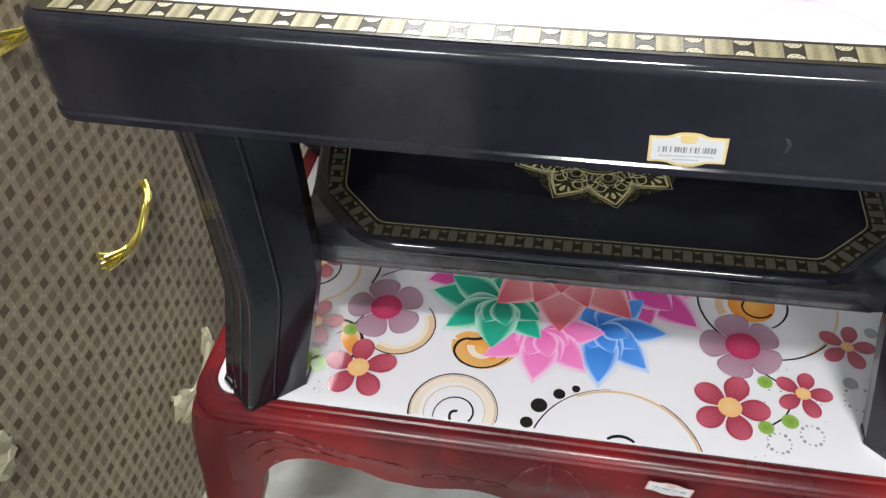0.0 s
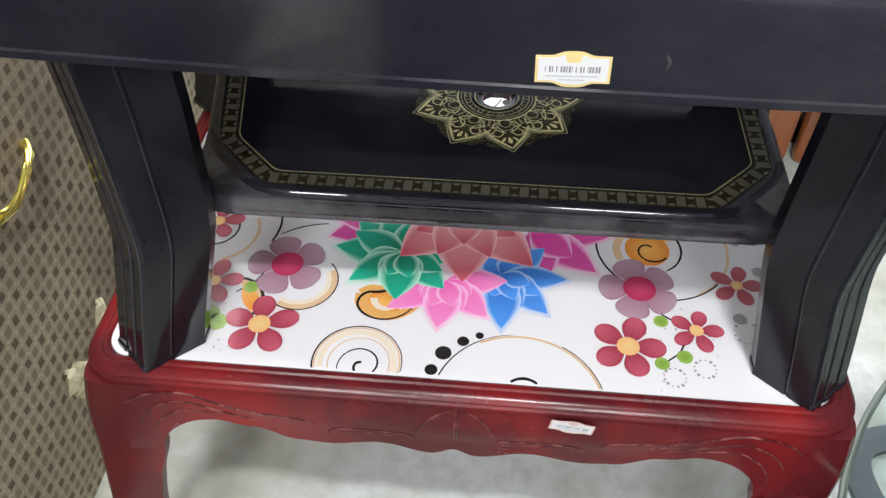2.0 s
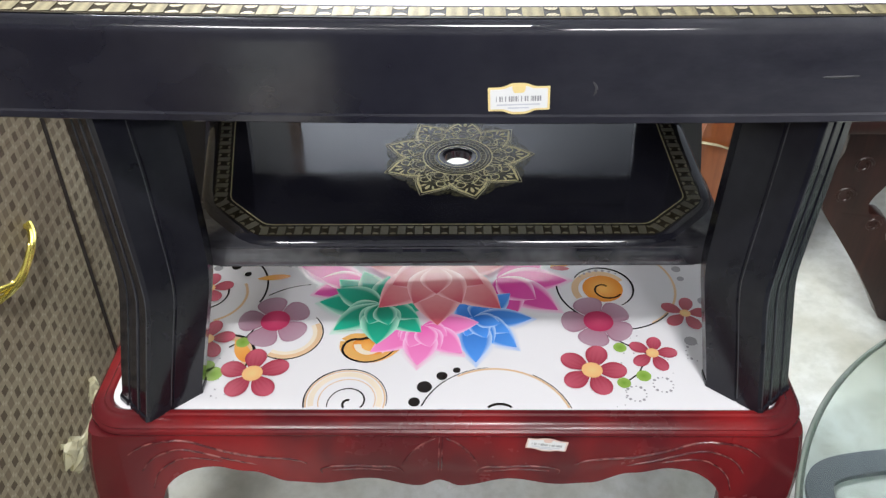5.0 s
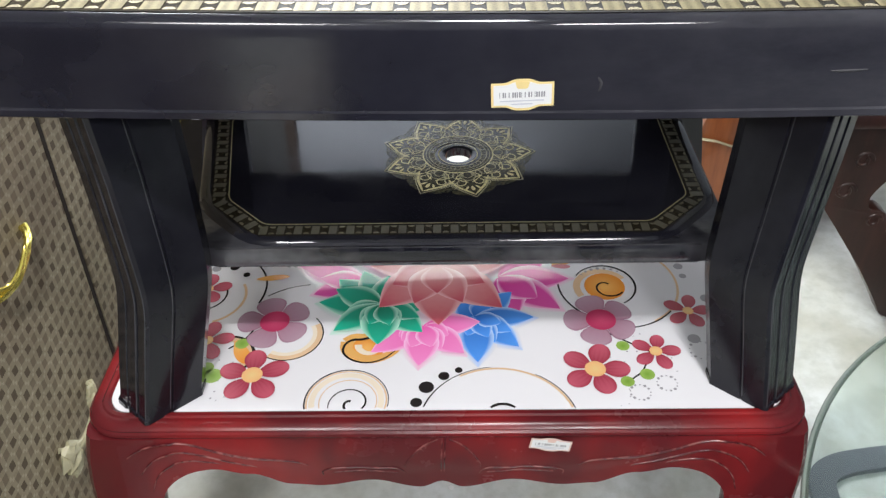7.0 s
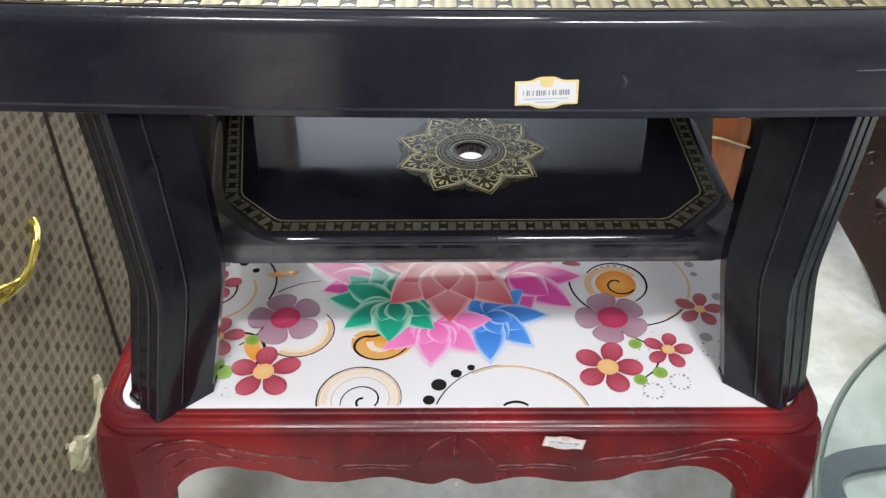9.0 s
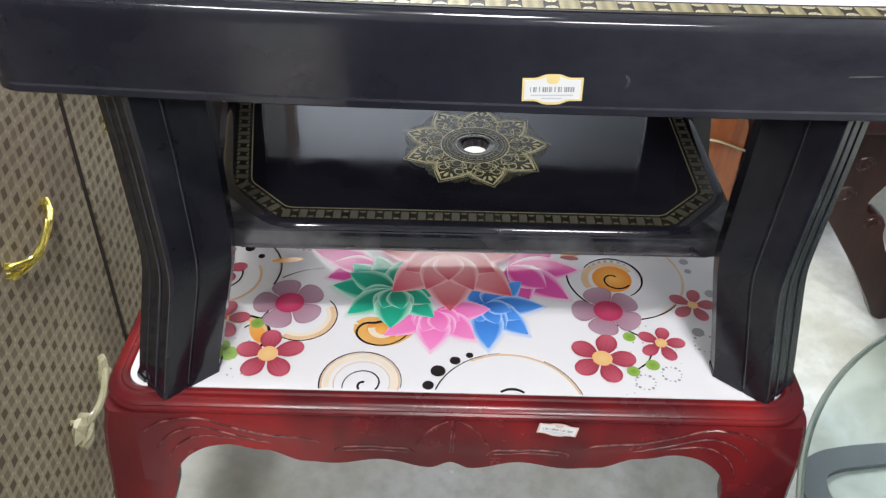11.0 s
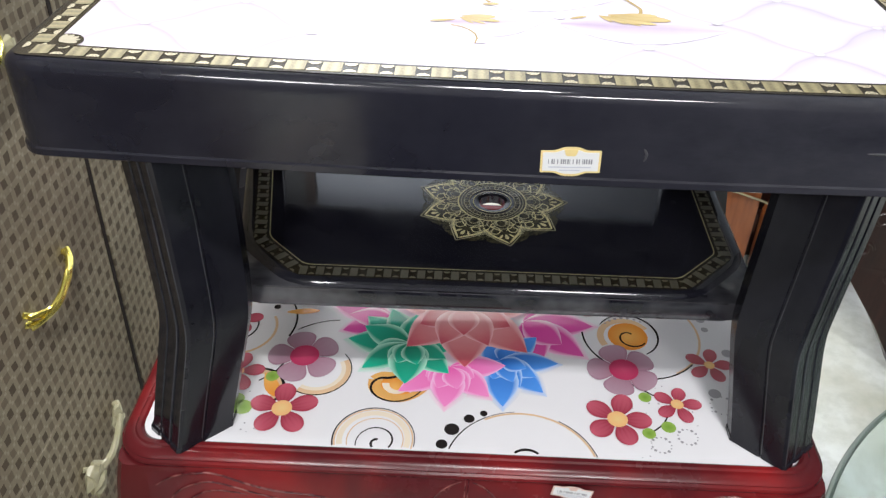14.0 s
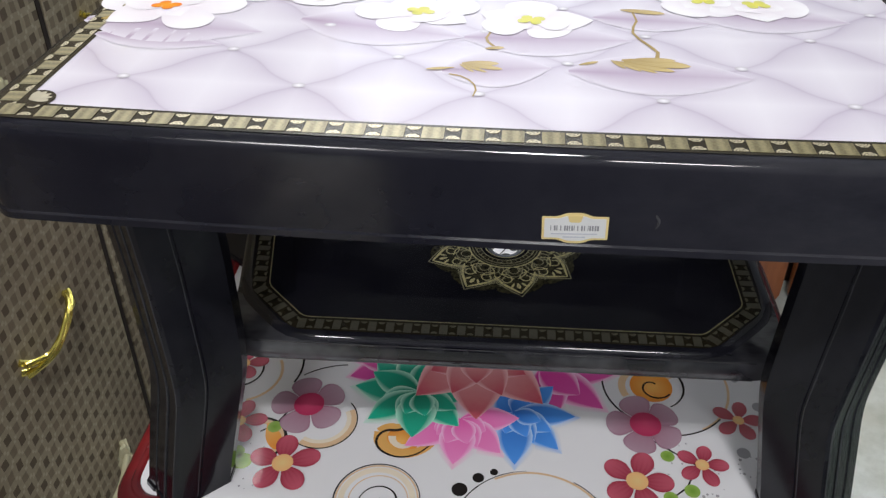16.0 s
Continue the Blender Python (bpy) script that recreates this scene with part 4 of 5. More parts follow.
    for c in ((0.262, -0.185), (0.24, -0.255), (0.33, -0.20), (-0.262, -0.185), (-0.28, -0.235), (-0.245, -0.24), (0.28, -0.16)):
        for k in range(6):
            disc(bm, turned((c[0] + rnd.uniform(-0.02, 0.02), c[1] + rnd.uniform(-0.018, 0.018)), half), rnd.uniform(0.0007, 0.0014), z0 + 0.0003, 8)
    for k in range(7):
        w = radians(55 + 14 * k)
        disc(bm, turned((0.256 + 0.040 * math.cos(w), -0.046 + 0.040 * math.sin(w)), half), 0.0016 + 0.0012 * math.sin(math.pi * k / 6), z0 + 0.0009, 10)
    tagged(decor("printed_dots", bm, I_GREYDOT, "tiny grey printed dots"), kind="stuff")


# ---- black table: gold borders and medallion ----
def gold_ink(name, c, rough=0.35):
    k = Mat(name, rough, 0.15, 0.2)
    f = k.noise(260, 4, 0.7)
    k.colour(k.ramp(f, (0.28, tuple(x * 0.45 for x in c)), (0.48, c)))
    return k.m


I_GOLD = gold_ink("ink_gold", (0.72, 0.64, 0.30))


def medal_ink(name, c, pitch, petals):
    """Gold rosette net: rings crossed by rays on a dark ground."""
    k = Mat(name, 0.38, 0.3, 0.12)
    x, y, _ = k.xyz()
    r = k.math("SQRT", k.math("ADD", k.math("MULTIPLY", x, x), k.math("MULTIPLY", y, y)))
    w = k.math("ARCTAN2", y, x)
    rays = k.math("SINE", k.math("MULTIPLY", w, petals))
    wob = k.math("MULTIPLY", k.math("ABSOLUTE", rays), 0.9)
    rings = k.math("SINE", k.math("ADD", k.math("MULTIPLY", r, 6.283 / pitch), wob))
    f = k.math("MULTIPLY_ADD", rings, 0.32, k.math("MULTIPLY_ADD", rays, 0.14, k.math("MULTIPLY", k.noise(700, 2), 0.9)))
    k.colour(k.ramp(f, (0.12, tuple(v * 0.10 for v in c)), (0.50, c)))
    return k.m


I_FANNET = medal_ink("ink_beige_net", (0.55, 0.49, 0.34), 0.0022, 6.0)
I_OLIVE = gold_ink("ink_olive_gold", (0.118, 0.110, 0.078))
I_SCROLL = gold_ink("ink_soft_gold", (0.40, 0.36, 0.19))
I_OLIVEPALE = gold_ink("ink_pale_olive", (0.150, 0.138, 0.09))
k = Mat("ink_striped_gold", 0.38, 0.2, 0.12)
stripe = k.math("SINE", k.math("MULTIPLY", k.xyz()[0], 620.0))
k.colour(k.ramp(k.math("MULTIPLY_ADD", stripe, 0.14, k.math("MULTIPLY", k.noise(420, 4, 0.7), 1.0)), (0.22, (0.11, 0.093, 0.045)), (0.68, (0.31, 0.27, 0.15))))
I_BLOCK = k.m
I_FAN = flat("ink_beige", (0.42, 0.38, 0.28), 0.3, 0.25, 200)
I_BROWN = flat("ink_border_brown", (0.030, 0.024, 0.014), 0.2, 0.3, 60, coat=0.1)


def stamp(name, pts, m):
    me = bpy.data.meshes.new(name)
    me.from_pydata([(x, y, 0) for x, y in pts], [], [list(range(len(pts)))])
    me.materials.append(m)
    return me


def border(path, width, pitch, z, parent, medal, fans, square=0.0):
    """Repeating gold medallions and pairs of scalloped fans along straight runs of (x0, y0, x1, y1)."""
    blob = []
    for j in range(40):
        w = 2 * math.pi * j / 40
        r = (abs(math.cos(w) / (0.27 * pitch)) ** 3 + abs(math.sin(w) / (0.48 * width)) ** 3) ** (-1 / 3) * (1 + 0.07 * math.cos(12 * w))
        if square:
            r = width * 0.42 / max(abs(math.cos(w)), abs(math.sin(w)))
        blob.append((r * math.cos(w) * (square or 1.0), r * math.sin(w)))
    half_disc = []
    r = width * (0.19 if 0 < square < 0.7 else 0.25)
    for k in range(4):
        for i in range(5):
            a = math.pi * (k + i / 4) / 4
            b = 1 + 0.16 * math.sin(math.pi * i / 4)
            half_disc.append((r * b * math.cos(a), r * 0.9 * b * math.sin(a)))
    a, b = stamp("medallion", blob, medal), stamp("fan", half_disc, fans)
    for x0, y0, x1, y1 in path:
        d = Vector((x1 - x0, y1 - y0))
        n = max(1, round(d.length / pitch))
        turn = math.degrees(math.atan2(d.y, d.x))
        e = d.normalized()
        s = Vector((-e.y, e.x))
        step = d.length / n
        for i in range(n):
            c = Vector((x0, y0)) + e * (i + 0.28) * step
            ob = new("medallion", a)
            ob.parent = parent
            ob.matrix_basis = pose(c.x, c.y, z, 0, 0, turn)
            for up in (0, 1):
                p = c + e * step * 0.5 + s * width * (0.40 if up else -0.40)
                ob = new("fan", b)
                ob.parent = parent
                ob.matrix_basis = pose(p.x, p.y, z, 0, 0, turn + 180 * up)


def ring_band(outer, inner, z):
    bm = bmesh.new()
    a = [bm.verts.new((x, y, z)) for x, y in outer]
    b = [bm.verts.new((x, y, z)) for x, y in inner]
    for i in range(len(a)):
        j = (i + 1) % len(a)
        bm.faces.new((a[i], a[j], b[j], b[i]))
    return bm


TZ = BTOP - RZ
part("border_band", ring_band([(x, y) for x, y, _ in rounded(BHX - 0.011, BHY - 0.010, 0.010)], [(x, y) for x, y, _ in rounded(BHX - 0.0385, BHY - 0.0365, 0.004)], TZ + 0.0006), I_BROWN, TOP_BLACK, "dark border band")
bx, by = BHX - 0.0248, BHY - 0.0232
border(((-bx, -by, bx, -by), (bx, -by, bx, by), (bx, by, -bx, by), (-bx, by, -bx, -by)), 0.0225, 0.0315, TZ + 0.0009, TOP_BLACK, I_BLOCK, I_FANNET, 0.95)
for sx in (-1, 1):
    for sy in (-1, 1):
        bm = bmesh.new()
        c = (sx * (BHX - 0.046), sy * (BHY - 0.044))
        disc(bm, c, 0.0155, TZ + 0.0010)
        part("corner_patch", bm, I_BROWN, TOP_BLACK, smooth=False)
        bm = bmesh.new()
        for k in range(5):
            ang = math.atan2(-sy, -sx) + radians(-60 + 30 * k)
            petal(bm, (c[0] - sx * -0.004, c[1] - sy * -0.004), (c[0] + 0.0125 * math.cos(ang), c[1] + 0.0125 * math.sin(ang)), 0.006, TZ + 0.0013 + 0.00005 * k, "round", 6, 3)
        part("corner_rosette", bm, I_FAN, TOP_BLACK, "beige shell rosette", smooth=False)

SZ = 0.6682 - RZ
part("shelf_border", ring_band(octagon(0.3060, 0.1765, 0.0675, 0.016), octagon(0.2860, 0.1560, 0.0550, 0.010), SZ + 0.0003), I_BROWN, SHELF, "dark border band", smooth=False)
part("shelf_border_line", ring_band(octagon(0.2850, 0.1550, 0.0545, 0.009), octagon(0.2836, 0.1536, 0.0537, 0.009), SZ + 0.0004), I_SCROLL, SHELF, "thin gold line", smooth=False)
sx0, sy0, sc = 0.2962, 0.1663, 0.0612
border(((sc - sx0, -sy0, sx0 - sc, -sy0), (sx0 - sc, -sy0, sx0, sc - sy0), (sx0, sc - sy0, sx0, sy0 - sc), (sx0, sy0 - sc, sx0 - sc, sy0), (sx0 - sc, sy0, sc - sx0, sy0), (sc - sx0, sy0, -sx0, sy0 - sc), (-sx0, sy0 - sc, -sx0, sc - sy0), (-sx0, sc - sy0, sc - sx0, -sy0)), 0.0188, 0.0207, SZ + 0.0006, SHELF, I_OLIVE, I_OLIVEPALE, 0.60)


def mandala():
    bright, soft, leaf = bmesh.new(), bmesh.new(), bmesh.new()
    z = SZ + 0.0006
    for k in range(9):
        w0 = -77 + 40 * k

        def at(r, a):
            w = radians(w0 + a)
            return (r * math.cos(w), r * math.sin(w))

        base = bmesh.new()
        petal(base, at(0.030, 0), at(0.099, 0), 0.066, z - 0.0002 + 0.000004 * k, "wide", 10, 6)
        part("medallion_petal", base, M_OLIVEDARK, SHELF, smooth=False)

        def outline(s):
            pts = []
            for i in range(25):
                v = -1 + i / 12
                a = abs(v)
                r = (0.078 + 0.026 * (1 - a) ** 1.4) * s if a < 0.55 else (0.078 + 0.026 * 0.45 ** 1.4) * s - 0.040 * (a - 0.55) * s
                pts.append(at(r, 23.5 * v * (1 - 0.25 * (1 - a))))
            return pts

        thick = lambda v: 0.5 + 0.9 * abs(2 * v - 1) ** 0.5 * (1 - abs(2 * v - 1) ** 4)
        ribbon(soft, outline(1.0), 0.0014, z)
        ribbon(bright, outline(0.945), 0.0032, z + 0.0001, thick)
        for s in (-1, 1):
            ribbon(bright, [at(0.046 + 0.024 * i / 14, s * (2 + 13 * math.sin(math.pi * i / 14))) for i in range(15)], 0.0016, z + 0.0001)
            pts = []
            for i in range(26):
                v = i / 25
                rr = 0.011 * (1 - 0.72 * v)
                a = radians(150 + 380 * v)
                pts.append((0.069 + rr * math.cos(a), s * (0.013 + rr * math.sin(a) * 0.9)))
            rot = Matrix.Rotation(radians(w0), 2)
            ribbon(bright, [rot @ Vector(p) for p in pts], 0.0016, z + 0.0001)
            pts = [(0.052 + 0.007 * math.cos(radians(20 + 13 * i)), s * (0.0125 + 0.007 * math.sin(radians(20 + 13 * i)))) for i in range(24)]
            ribbon(soft, [rot @ Vector(p) for p in pts], 0.0011, z + 0.0001)
        # filigree between the petals and the ring round the hole
        for shift, r0, r1, wide in ((0, 0.047, 0.066, 15), (20, 0.047, 0.074, 13), (0, 0.050, 0.060, 9)):
            pts = []
            for i in range(19):
                v = -1 + i / 9
                pts.append(at(r0 + (r1 - r0) * (1 - abs(v) ** 2.2), shift + wide * v))
            ribbon(soft, pts, 0.0012, z + 0.00015)
        for s in (-1, 1):
            rot = Matrix.Rotation(radians(w0 + 20), 2)
            ribbon(soft, [rot @ Vector((0.077 + 0.0065 * (1 - 0.5 * i / 17) * math.cos(0.45 * i), s * (0.0055 + 0.0045 * math.sin(0.45 * i)))) for i in range(18)], 0.0011, z + 0.00015)
        for a, ln, wd in ((0, 0.011, 0.0052), (5.2, 0.008, 0.0034), (-5.2, 0.008, 0.0034)):
            petal(leaf, at(0.0785, a * 0.6), at(0.0785 + ln, a * 1.2), wd, z + 0.0002, "round", 6, 2)
    for r, wd, bm in ((0.0465, 0.0018, bright), (0.0425, 0.0010, soft), (0.0385, 0.0010, soft), (0.0315, 0.0010, soft), (0.026, 0.0012, bright)):
        ribbon(bm, arc((0, 0), r, 0, 360, 64), wd, z + 0.0002)
    for k in range(18):
        w = 20 * k
        ribbon(soft, arc((0.035 * math.cos(radians(w)), 0.035 * math.sin(radians(w))), 0.0032, 0, 360, 12), 0.0008, z + 0.0002)
    part("medallion_outline", bright, I_GOLD, SHELF, "bright gold outlines of the medallion", smooth=False)
    part("medallion_scrollwork", soft, I_SCROLL, SHELF, "fine olive-gold scrolls of the medallion", smooth=False)
    part("medallion_buds", leaf, I_GOLD, SHELF, "gold buds in the petals of the medallion", smooth=False)["kind"] = "stuff"


M_OLIVEDARK = Mat("ink_olive_ground", 0.16, 0, 0.0, 0.45)
M_OLIVEDARK.colour(M_OLIVEDARK.ramp(M_OLIVEDARK.noise(300, 3), (0.35, (0.008, 0.008, 0.007)), (0.65, (0.080, 0.072, 0.034))))
M_OLIVEDARK = M_OLIVEDARK.m
mandala()


# ---- blossoms printed on the black table's top ----
I_PETAL = ink("ink_white_petal", (0.76, 0.68, 0.75), (0.88, 0.87, 0.89), (0.80, 0.76, 0.81), 0.55, 0.8)
I_SHADE = ink("ink_mauve_shade", (0.42, 0.33, 0.44), (0.54, 0.47, 0.57), (0.675, 0.635, 0.71), 0.0, 1.0)
I_LEAFGOLD = ink("ink_gold_leaf", (0.34, 0.24, 0.08), (0.58, 0.45, 0.20), (0.35, 0.24, 0.08), 0.6, 0.5, veins=0.5)
I_EYE = ink("ink_yellow_eye", (0.72, 0.66, 0.10), (0.62, 0.62, 0.14), (0.8, 0.7, 0.2), 0.9, 0.0)
I_EYE2 = ink("ink_orange_eye", (0.85, 0.35, 0.03), (0.80, 0.20, 0.02), (0.8, 0.3, 0.1), 0.9, 0.0)
QZ = BTOP - RZ + 0.0006


def top_decor(name, bm, m, label=""):
    bmesh.ops.translate(bm, verts=bm.verts, vec=(-BX, 0, 0))
    return part(name, bm, m, TOP_BLACK, label, smooth=False)


for half in (0, 1):
    def at2(p):
        return (p[0], p[1]) if not half else (2 * BX - p[0], -p[1] + 0.06)

    for a, b, w in (((-0.385, -0.085), (-0.20, -0.095), 0.085), ((-0.36, -0.120), (-0.23, -0.130), 0.05), ((-0.17, -0.055), (0.0, -0.085), 0.09), ((0.0, -0.085), (0.165, -0.080), 0.085), ((-0.015, -0.165), (0.085, -0.150), 0.075), ((0.10, -0.155), (0.265, -0.160), 0.085), ((0.23, 0.0), (0.39, -0.02), 0.085), ((0.13, -0.02), (0.25, -0.03), 0.06)):
        bm = bmesh.new()
        petal(bm, at2(a), at2(b), w, QZ, "leaf")
        top_decor("printed_shade", bm, I_SHADE, "soft mauve shading beside a blossom")
    for c, r, ph, eye in (((-0.318, -0.040), 0.082, 20, I_EYE2), ((-0.050, -0.022), 0.068, 250, I_EYE), ((0.066, -0.036), 0.066, 300, I_EYE), ((0.305, 0.025), 0.060, 60, I_EYE), ((-0.165, 0.025), 0.060, 130, I_EYE)):
        bm = bmesh.new()
        c = at2(c)
        rnd = random.Random(int(900 * (c[0] + 1)))
        for k in range(8):
            w = radians(ph + (72 * k if k < 5 else 36 + 120 * k) + rnd.uniform(-10, 10) + 180 * half)
            rr = r * (rnd.uniform(0.85, 1.08) if k < 5 else rnd.uniform(0.5, 0.62))
            petal(bm, c, (c[0] + rr * math.cos(w), c[1] + 0.8 * rr * math.sin(w)), rnd.uniform(0.044, 0.056) * (1 if k < 5 else 0.7), QZ + 0.0004 + 0.0001 * k, "leaf" if k % 2 else "wide")
        top_decor("printed_blossom", bm, I_PETAL, "white printed blossom")
        bm = bmesh.new()
        for k in range(4):
            w = radians(ph + 90 * k)
            petal(bm, c, (c[0] + 0.016 * math.cos(w), c[1] + 0.012 * math.sin(w)), 0.012, QZ + 0.0012 + 0.0001 * k, "round")
        top_decor("blossom_eye", bm, eye)
    for a, b, w in (((0.002, -0.148), (0.036, -0.146), 0.013), ((0.004, -0.150), (0.040, -0.158), 0.010), ((0.002, -0.150), (0.026, -0.166), 0.006), ((0.000, -0.150), (0.014, -0.166), 0.005), ((-0.004, -0.158), (-0.030, -0.164), 0.006), ((0.150, -0.128), (0.212, -0.138), 0.020), ((0.146, -0.132), (0.196, -0.150), 0.013), ((0.144, -0.130), (0.180, -0.154), 0.008), ((0.142, -0.130), (0.166, -0.152), 0.006), ((0.140, -0.129), (0.152, -0.147), 0.005), ((0.160, -0.126), (0.200, -0.126), 0.012), ((0.022, -0.112), (0.040, -0.108), 0.008), ((0.11, -0.142), (0.128, -0.133), 0.006), ((0.16, 0.002), (0.205, -0.006), 0.014), ((-0.37, -0.085), (-0.352, -0.075), 0.012)):
        bm = bmesh.new()
        petal(bm, at2(a), at2(b), w, QZ + 0.0004 + 0.00003 * (round(a[0] * 1000) % 9), "point")
        top_decor("gold_leaf", bm, I_LEAFGOLD)
    for path, w in ((((0.176, -0.132), (0.184, -0.120), (0.186, -0.107), (0.180, -0.092), (0.172, -0.076), (0.167, -0.060), (0.169, -0.044), (0.174, -0.028), (0.172, 0.0)), 0.0035), (((0.03, -0.105), (0.024, -0.096), (0.022, -0.085), (0.025, -0.072), (0.03, -0.06)), 0.003), (((-0.008, -0.172), (0.002, -0.175), (0.010, -0.182), (0.016, -0.192), (0.018, -0.203), (0.016, -0.215)), 0.0022)):
        bm = bmesh.new()
        ribbon(bm, [at2(p) for p in path], w, QZ + 0.0003, lambda v: 1.2 - 0.6 * v)
        top_decor("gold_stem", bm, I_LEAFGOLD)
bm = bmesh.new()
for i in range(-3, 4):
    for j in range(-2, 3):
        for off in (0, 1):
            x, y = 0.0205 + 0.158 * i + 0.079 * off, -0.2095 + 0.141 * (j + 1) + 0.0705 * off
            if abs(x - BX) < BHX - 0.05 and abs(y) < BHY - 0.05:
                disc(bm, (x, y), 0.0062, QZ + 0.0002, 14, 0.8)
top_decor("printed_buttons", bm, ink("ink_button", (0.80, 0.78, 0.82), (0.50, 0.47, 0.52), (0.5, 0.45, 0.5), 0.9, 0.0), "small printed tuft buttons")["kind"] = "stuff"


# the plastic has warped a little out of true: the top sags, the shelf hangs askew, the legs stand skewed
def sag(x, z):
    return 0.0170 * x * min(1.0, z / 0.5) + 0.0058 * (1 - (x / 0.45) ** 2) * min(1.0, max(0.0, (z - 0.3) / 0.1))


def warp(part_name, x, y, z):
    """Where a place of the true table has moved to."""
    if part_name in ON_SHELF:
        skew = 0.19 * max(0.0, y + 0.10) * min(1.0, max(0.0, -x - 0.12) / 0.16)
        return x + 0.005 - skew, (y if y < 0.115 else 0.115 + 0.6 * (y - 0.115)) + 0.022 * x, z - 0.018 * x
    if part_name in ON_LEG:
        splay = 0.055 if x < 0 and y > 0 else 0.0
        return x + 0.010 * min(1.0, z / 0.3) - 0.0015 - splay, y + 0.020 * x, z - sag(x, z)
    return x, y, z - sag(x, z)


ON_SHELF = {ob.name for ob in SHELF.children_recursive} | {SHELF.name}
LEGS = [ob for ob in TABLE_BLACK.children if ob.name.startswith("leg")]
ON_LEG = {c.name for ob in LEGS for c in ob.children} | {ob.name for ob in LEGS}
for ob in TABLE_BLACK.children_recursive:
    if ob.name.startswith(("medallion", "fan")) and len(ob.data.polygons) == 1:
        ob.location = warp(ob.name, *ob.location)
        continue
    if ob.name.startswith(("apron", "tabletop", "border_band")):
        bm = bmesh.new()
        bm.from_mesh(ob.data)
        for i in range(-9, 10):
            bmesh.ops.bisect_plane(bm, geom=bm.verts[:] + bm.edges[:] + bm.faces[:], plane_co=(0.045 * i + 0.001, 0, 0), plane_no=(1, 0, 0))
        bm.to_mesh(ob.data)
        bm.free()
    for v in ob.data.vertices:
        v.co = warp(ob.name, *v.co)


# ---- scuffs on the black apron ----
def scuff(pts, r):
    way = flowing([(x - BX, z - RZ) for x, z in pts])
    part("scuff", tube([(x, -BHY - 0.0002, z) for x, z in way], r, 5, taper=lambda w: 0.3 + 1.2 * math.sin(math.pi * w)), M_SCUFF, TABLE_BLACK, "pale scuff on the plastic")


M_SCUFF = flat("scuffed_plastic", (0.06, 0.06, 0.065), 0.35, 0.6, 90)
scuff(((0.168, 0.931), (0.172, 0.925), (0.169, 0.917)), 0.0011)
scuff(((0.360, 0.933), (0.376, 0.933), (0.392, 0.934)), 0.0009)

# ---- price stickers ----
def sticker(x, y, z, w, h, roll, lean, border_m, label):
    thing = empty("price_sticker")
    thing.matrix_world = pose(x, y, z, 90 - lean, 0, 0) @ pose(0, 0, 0, 0, 0, roll)

    def shape(s):
        pts = []
        for i in range(33):
            u = -1 + i / 16
            bulge = 0.16 * math.exp(-(u / 0.42) ** 4) * h
            pts.append((u * w / 2 * s, (h / 2 + bulge) * s * (1 if s == 1 else 0.985)))
        low = [(-px, -py) for px, py in pts]
        return soften(pts + low, 0.0048, 3)

    def sheet(pts, z0, z1):
        return prism(pts, z0, z1)

    part("backing", sheet(shape(1), 0.0002, 0.0006), border_m, thing, "yellow printed rim")
    k = 1 - 0.0020 / w * 2
    part("face", sheet([(a * k, b * (1 - 0.0018 / h * 2)) for a, b in shape(1)], 0.0006, 0.0008), I_STICKER, thing)
    part("emblem", sheet(soften([(-0.24 * w / 2, 0.56 * h), (0.24 * w / 2, 0.56 * h), (0.17 * w / 2, 0.26 * h), (-0.17 * w / 2, 0.26 * h)], 0.002), 0.0008, 0.00095), border_m, thing, "small yellow emblem")
    rnd = random.Random(3)
    bars = bmesh.new()
    u = -0.37 * w
    while u < 0.37 * w:
        bw = rnd.choice((0.0006, 0.0009, 0.0014))
        box(u, u + bw, -0.10 * h, 0.12 * h, 0.0008, 0.00092, bm=bars)
        u += bw + rnd.choice((0.0006, 0.0009, 0.0022))
    part("barcode", bars, I_BAR, thing, "grey bar code")["kind"] = "stuff"
    for zz, a, b in ((-0.24, -0.36, 0.34), (-0.38, -0.18, 0.16)):
        part("print_bar", box(a * w, b * w, zz * h - 0.0006, zz * h + 0.0006, 0.0008, 0.00092), I_BARPALE, thing, "pale line of print")
    return tagged(thing, label, "sticker", "price stickers")


I_STICKER = flat("sticker_paper", (0.80, 0.80, 0.80), 0.45, 0.03, 60)
I_STICKER_RIM = flat("sticker_yellow", (0.84, 0.67, 0.30), 0.45, 0.1, 60)
I_STICKER_RIM2 = flat("sticker_rose", (0.75, 0.55, 0.48), 0.45, 0.08, 60)
I_BAR = flat("sticker_bar", (0.28, 0.28, 0.30), 0.5, 0.1)
I_BARPALE = flat("sticker_bar_pale", (0.55, 0.56, 0.62), 0.5, 0.1)
sticker(0.105, -BHY - 0.0012, 0.9160, 0.0535, 0.0225, 1.5, 0, I_STICKER_RIM, "white bar code sticker with yellow rim on black apron")
sticker(0.156, -0.3085, 0.4485, 0.0500, 0.0180, -9.0, 0, I_STICKER_RIM2, "white bar code sticker stuck askew on red apron")


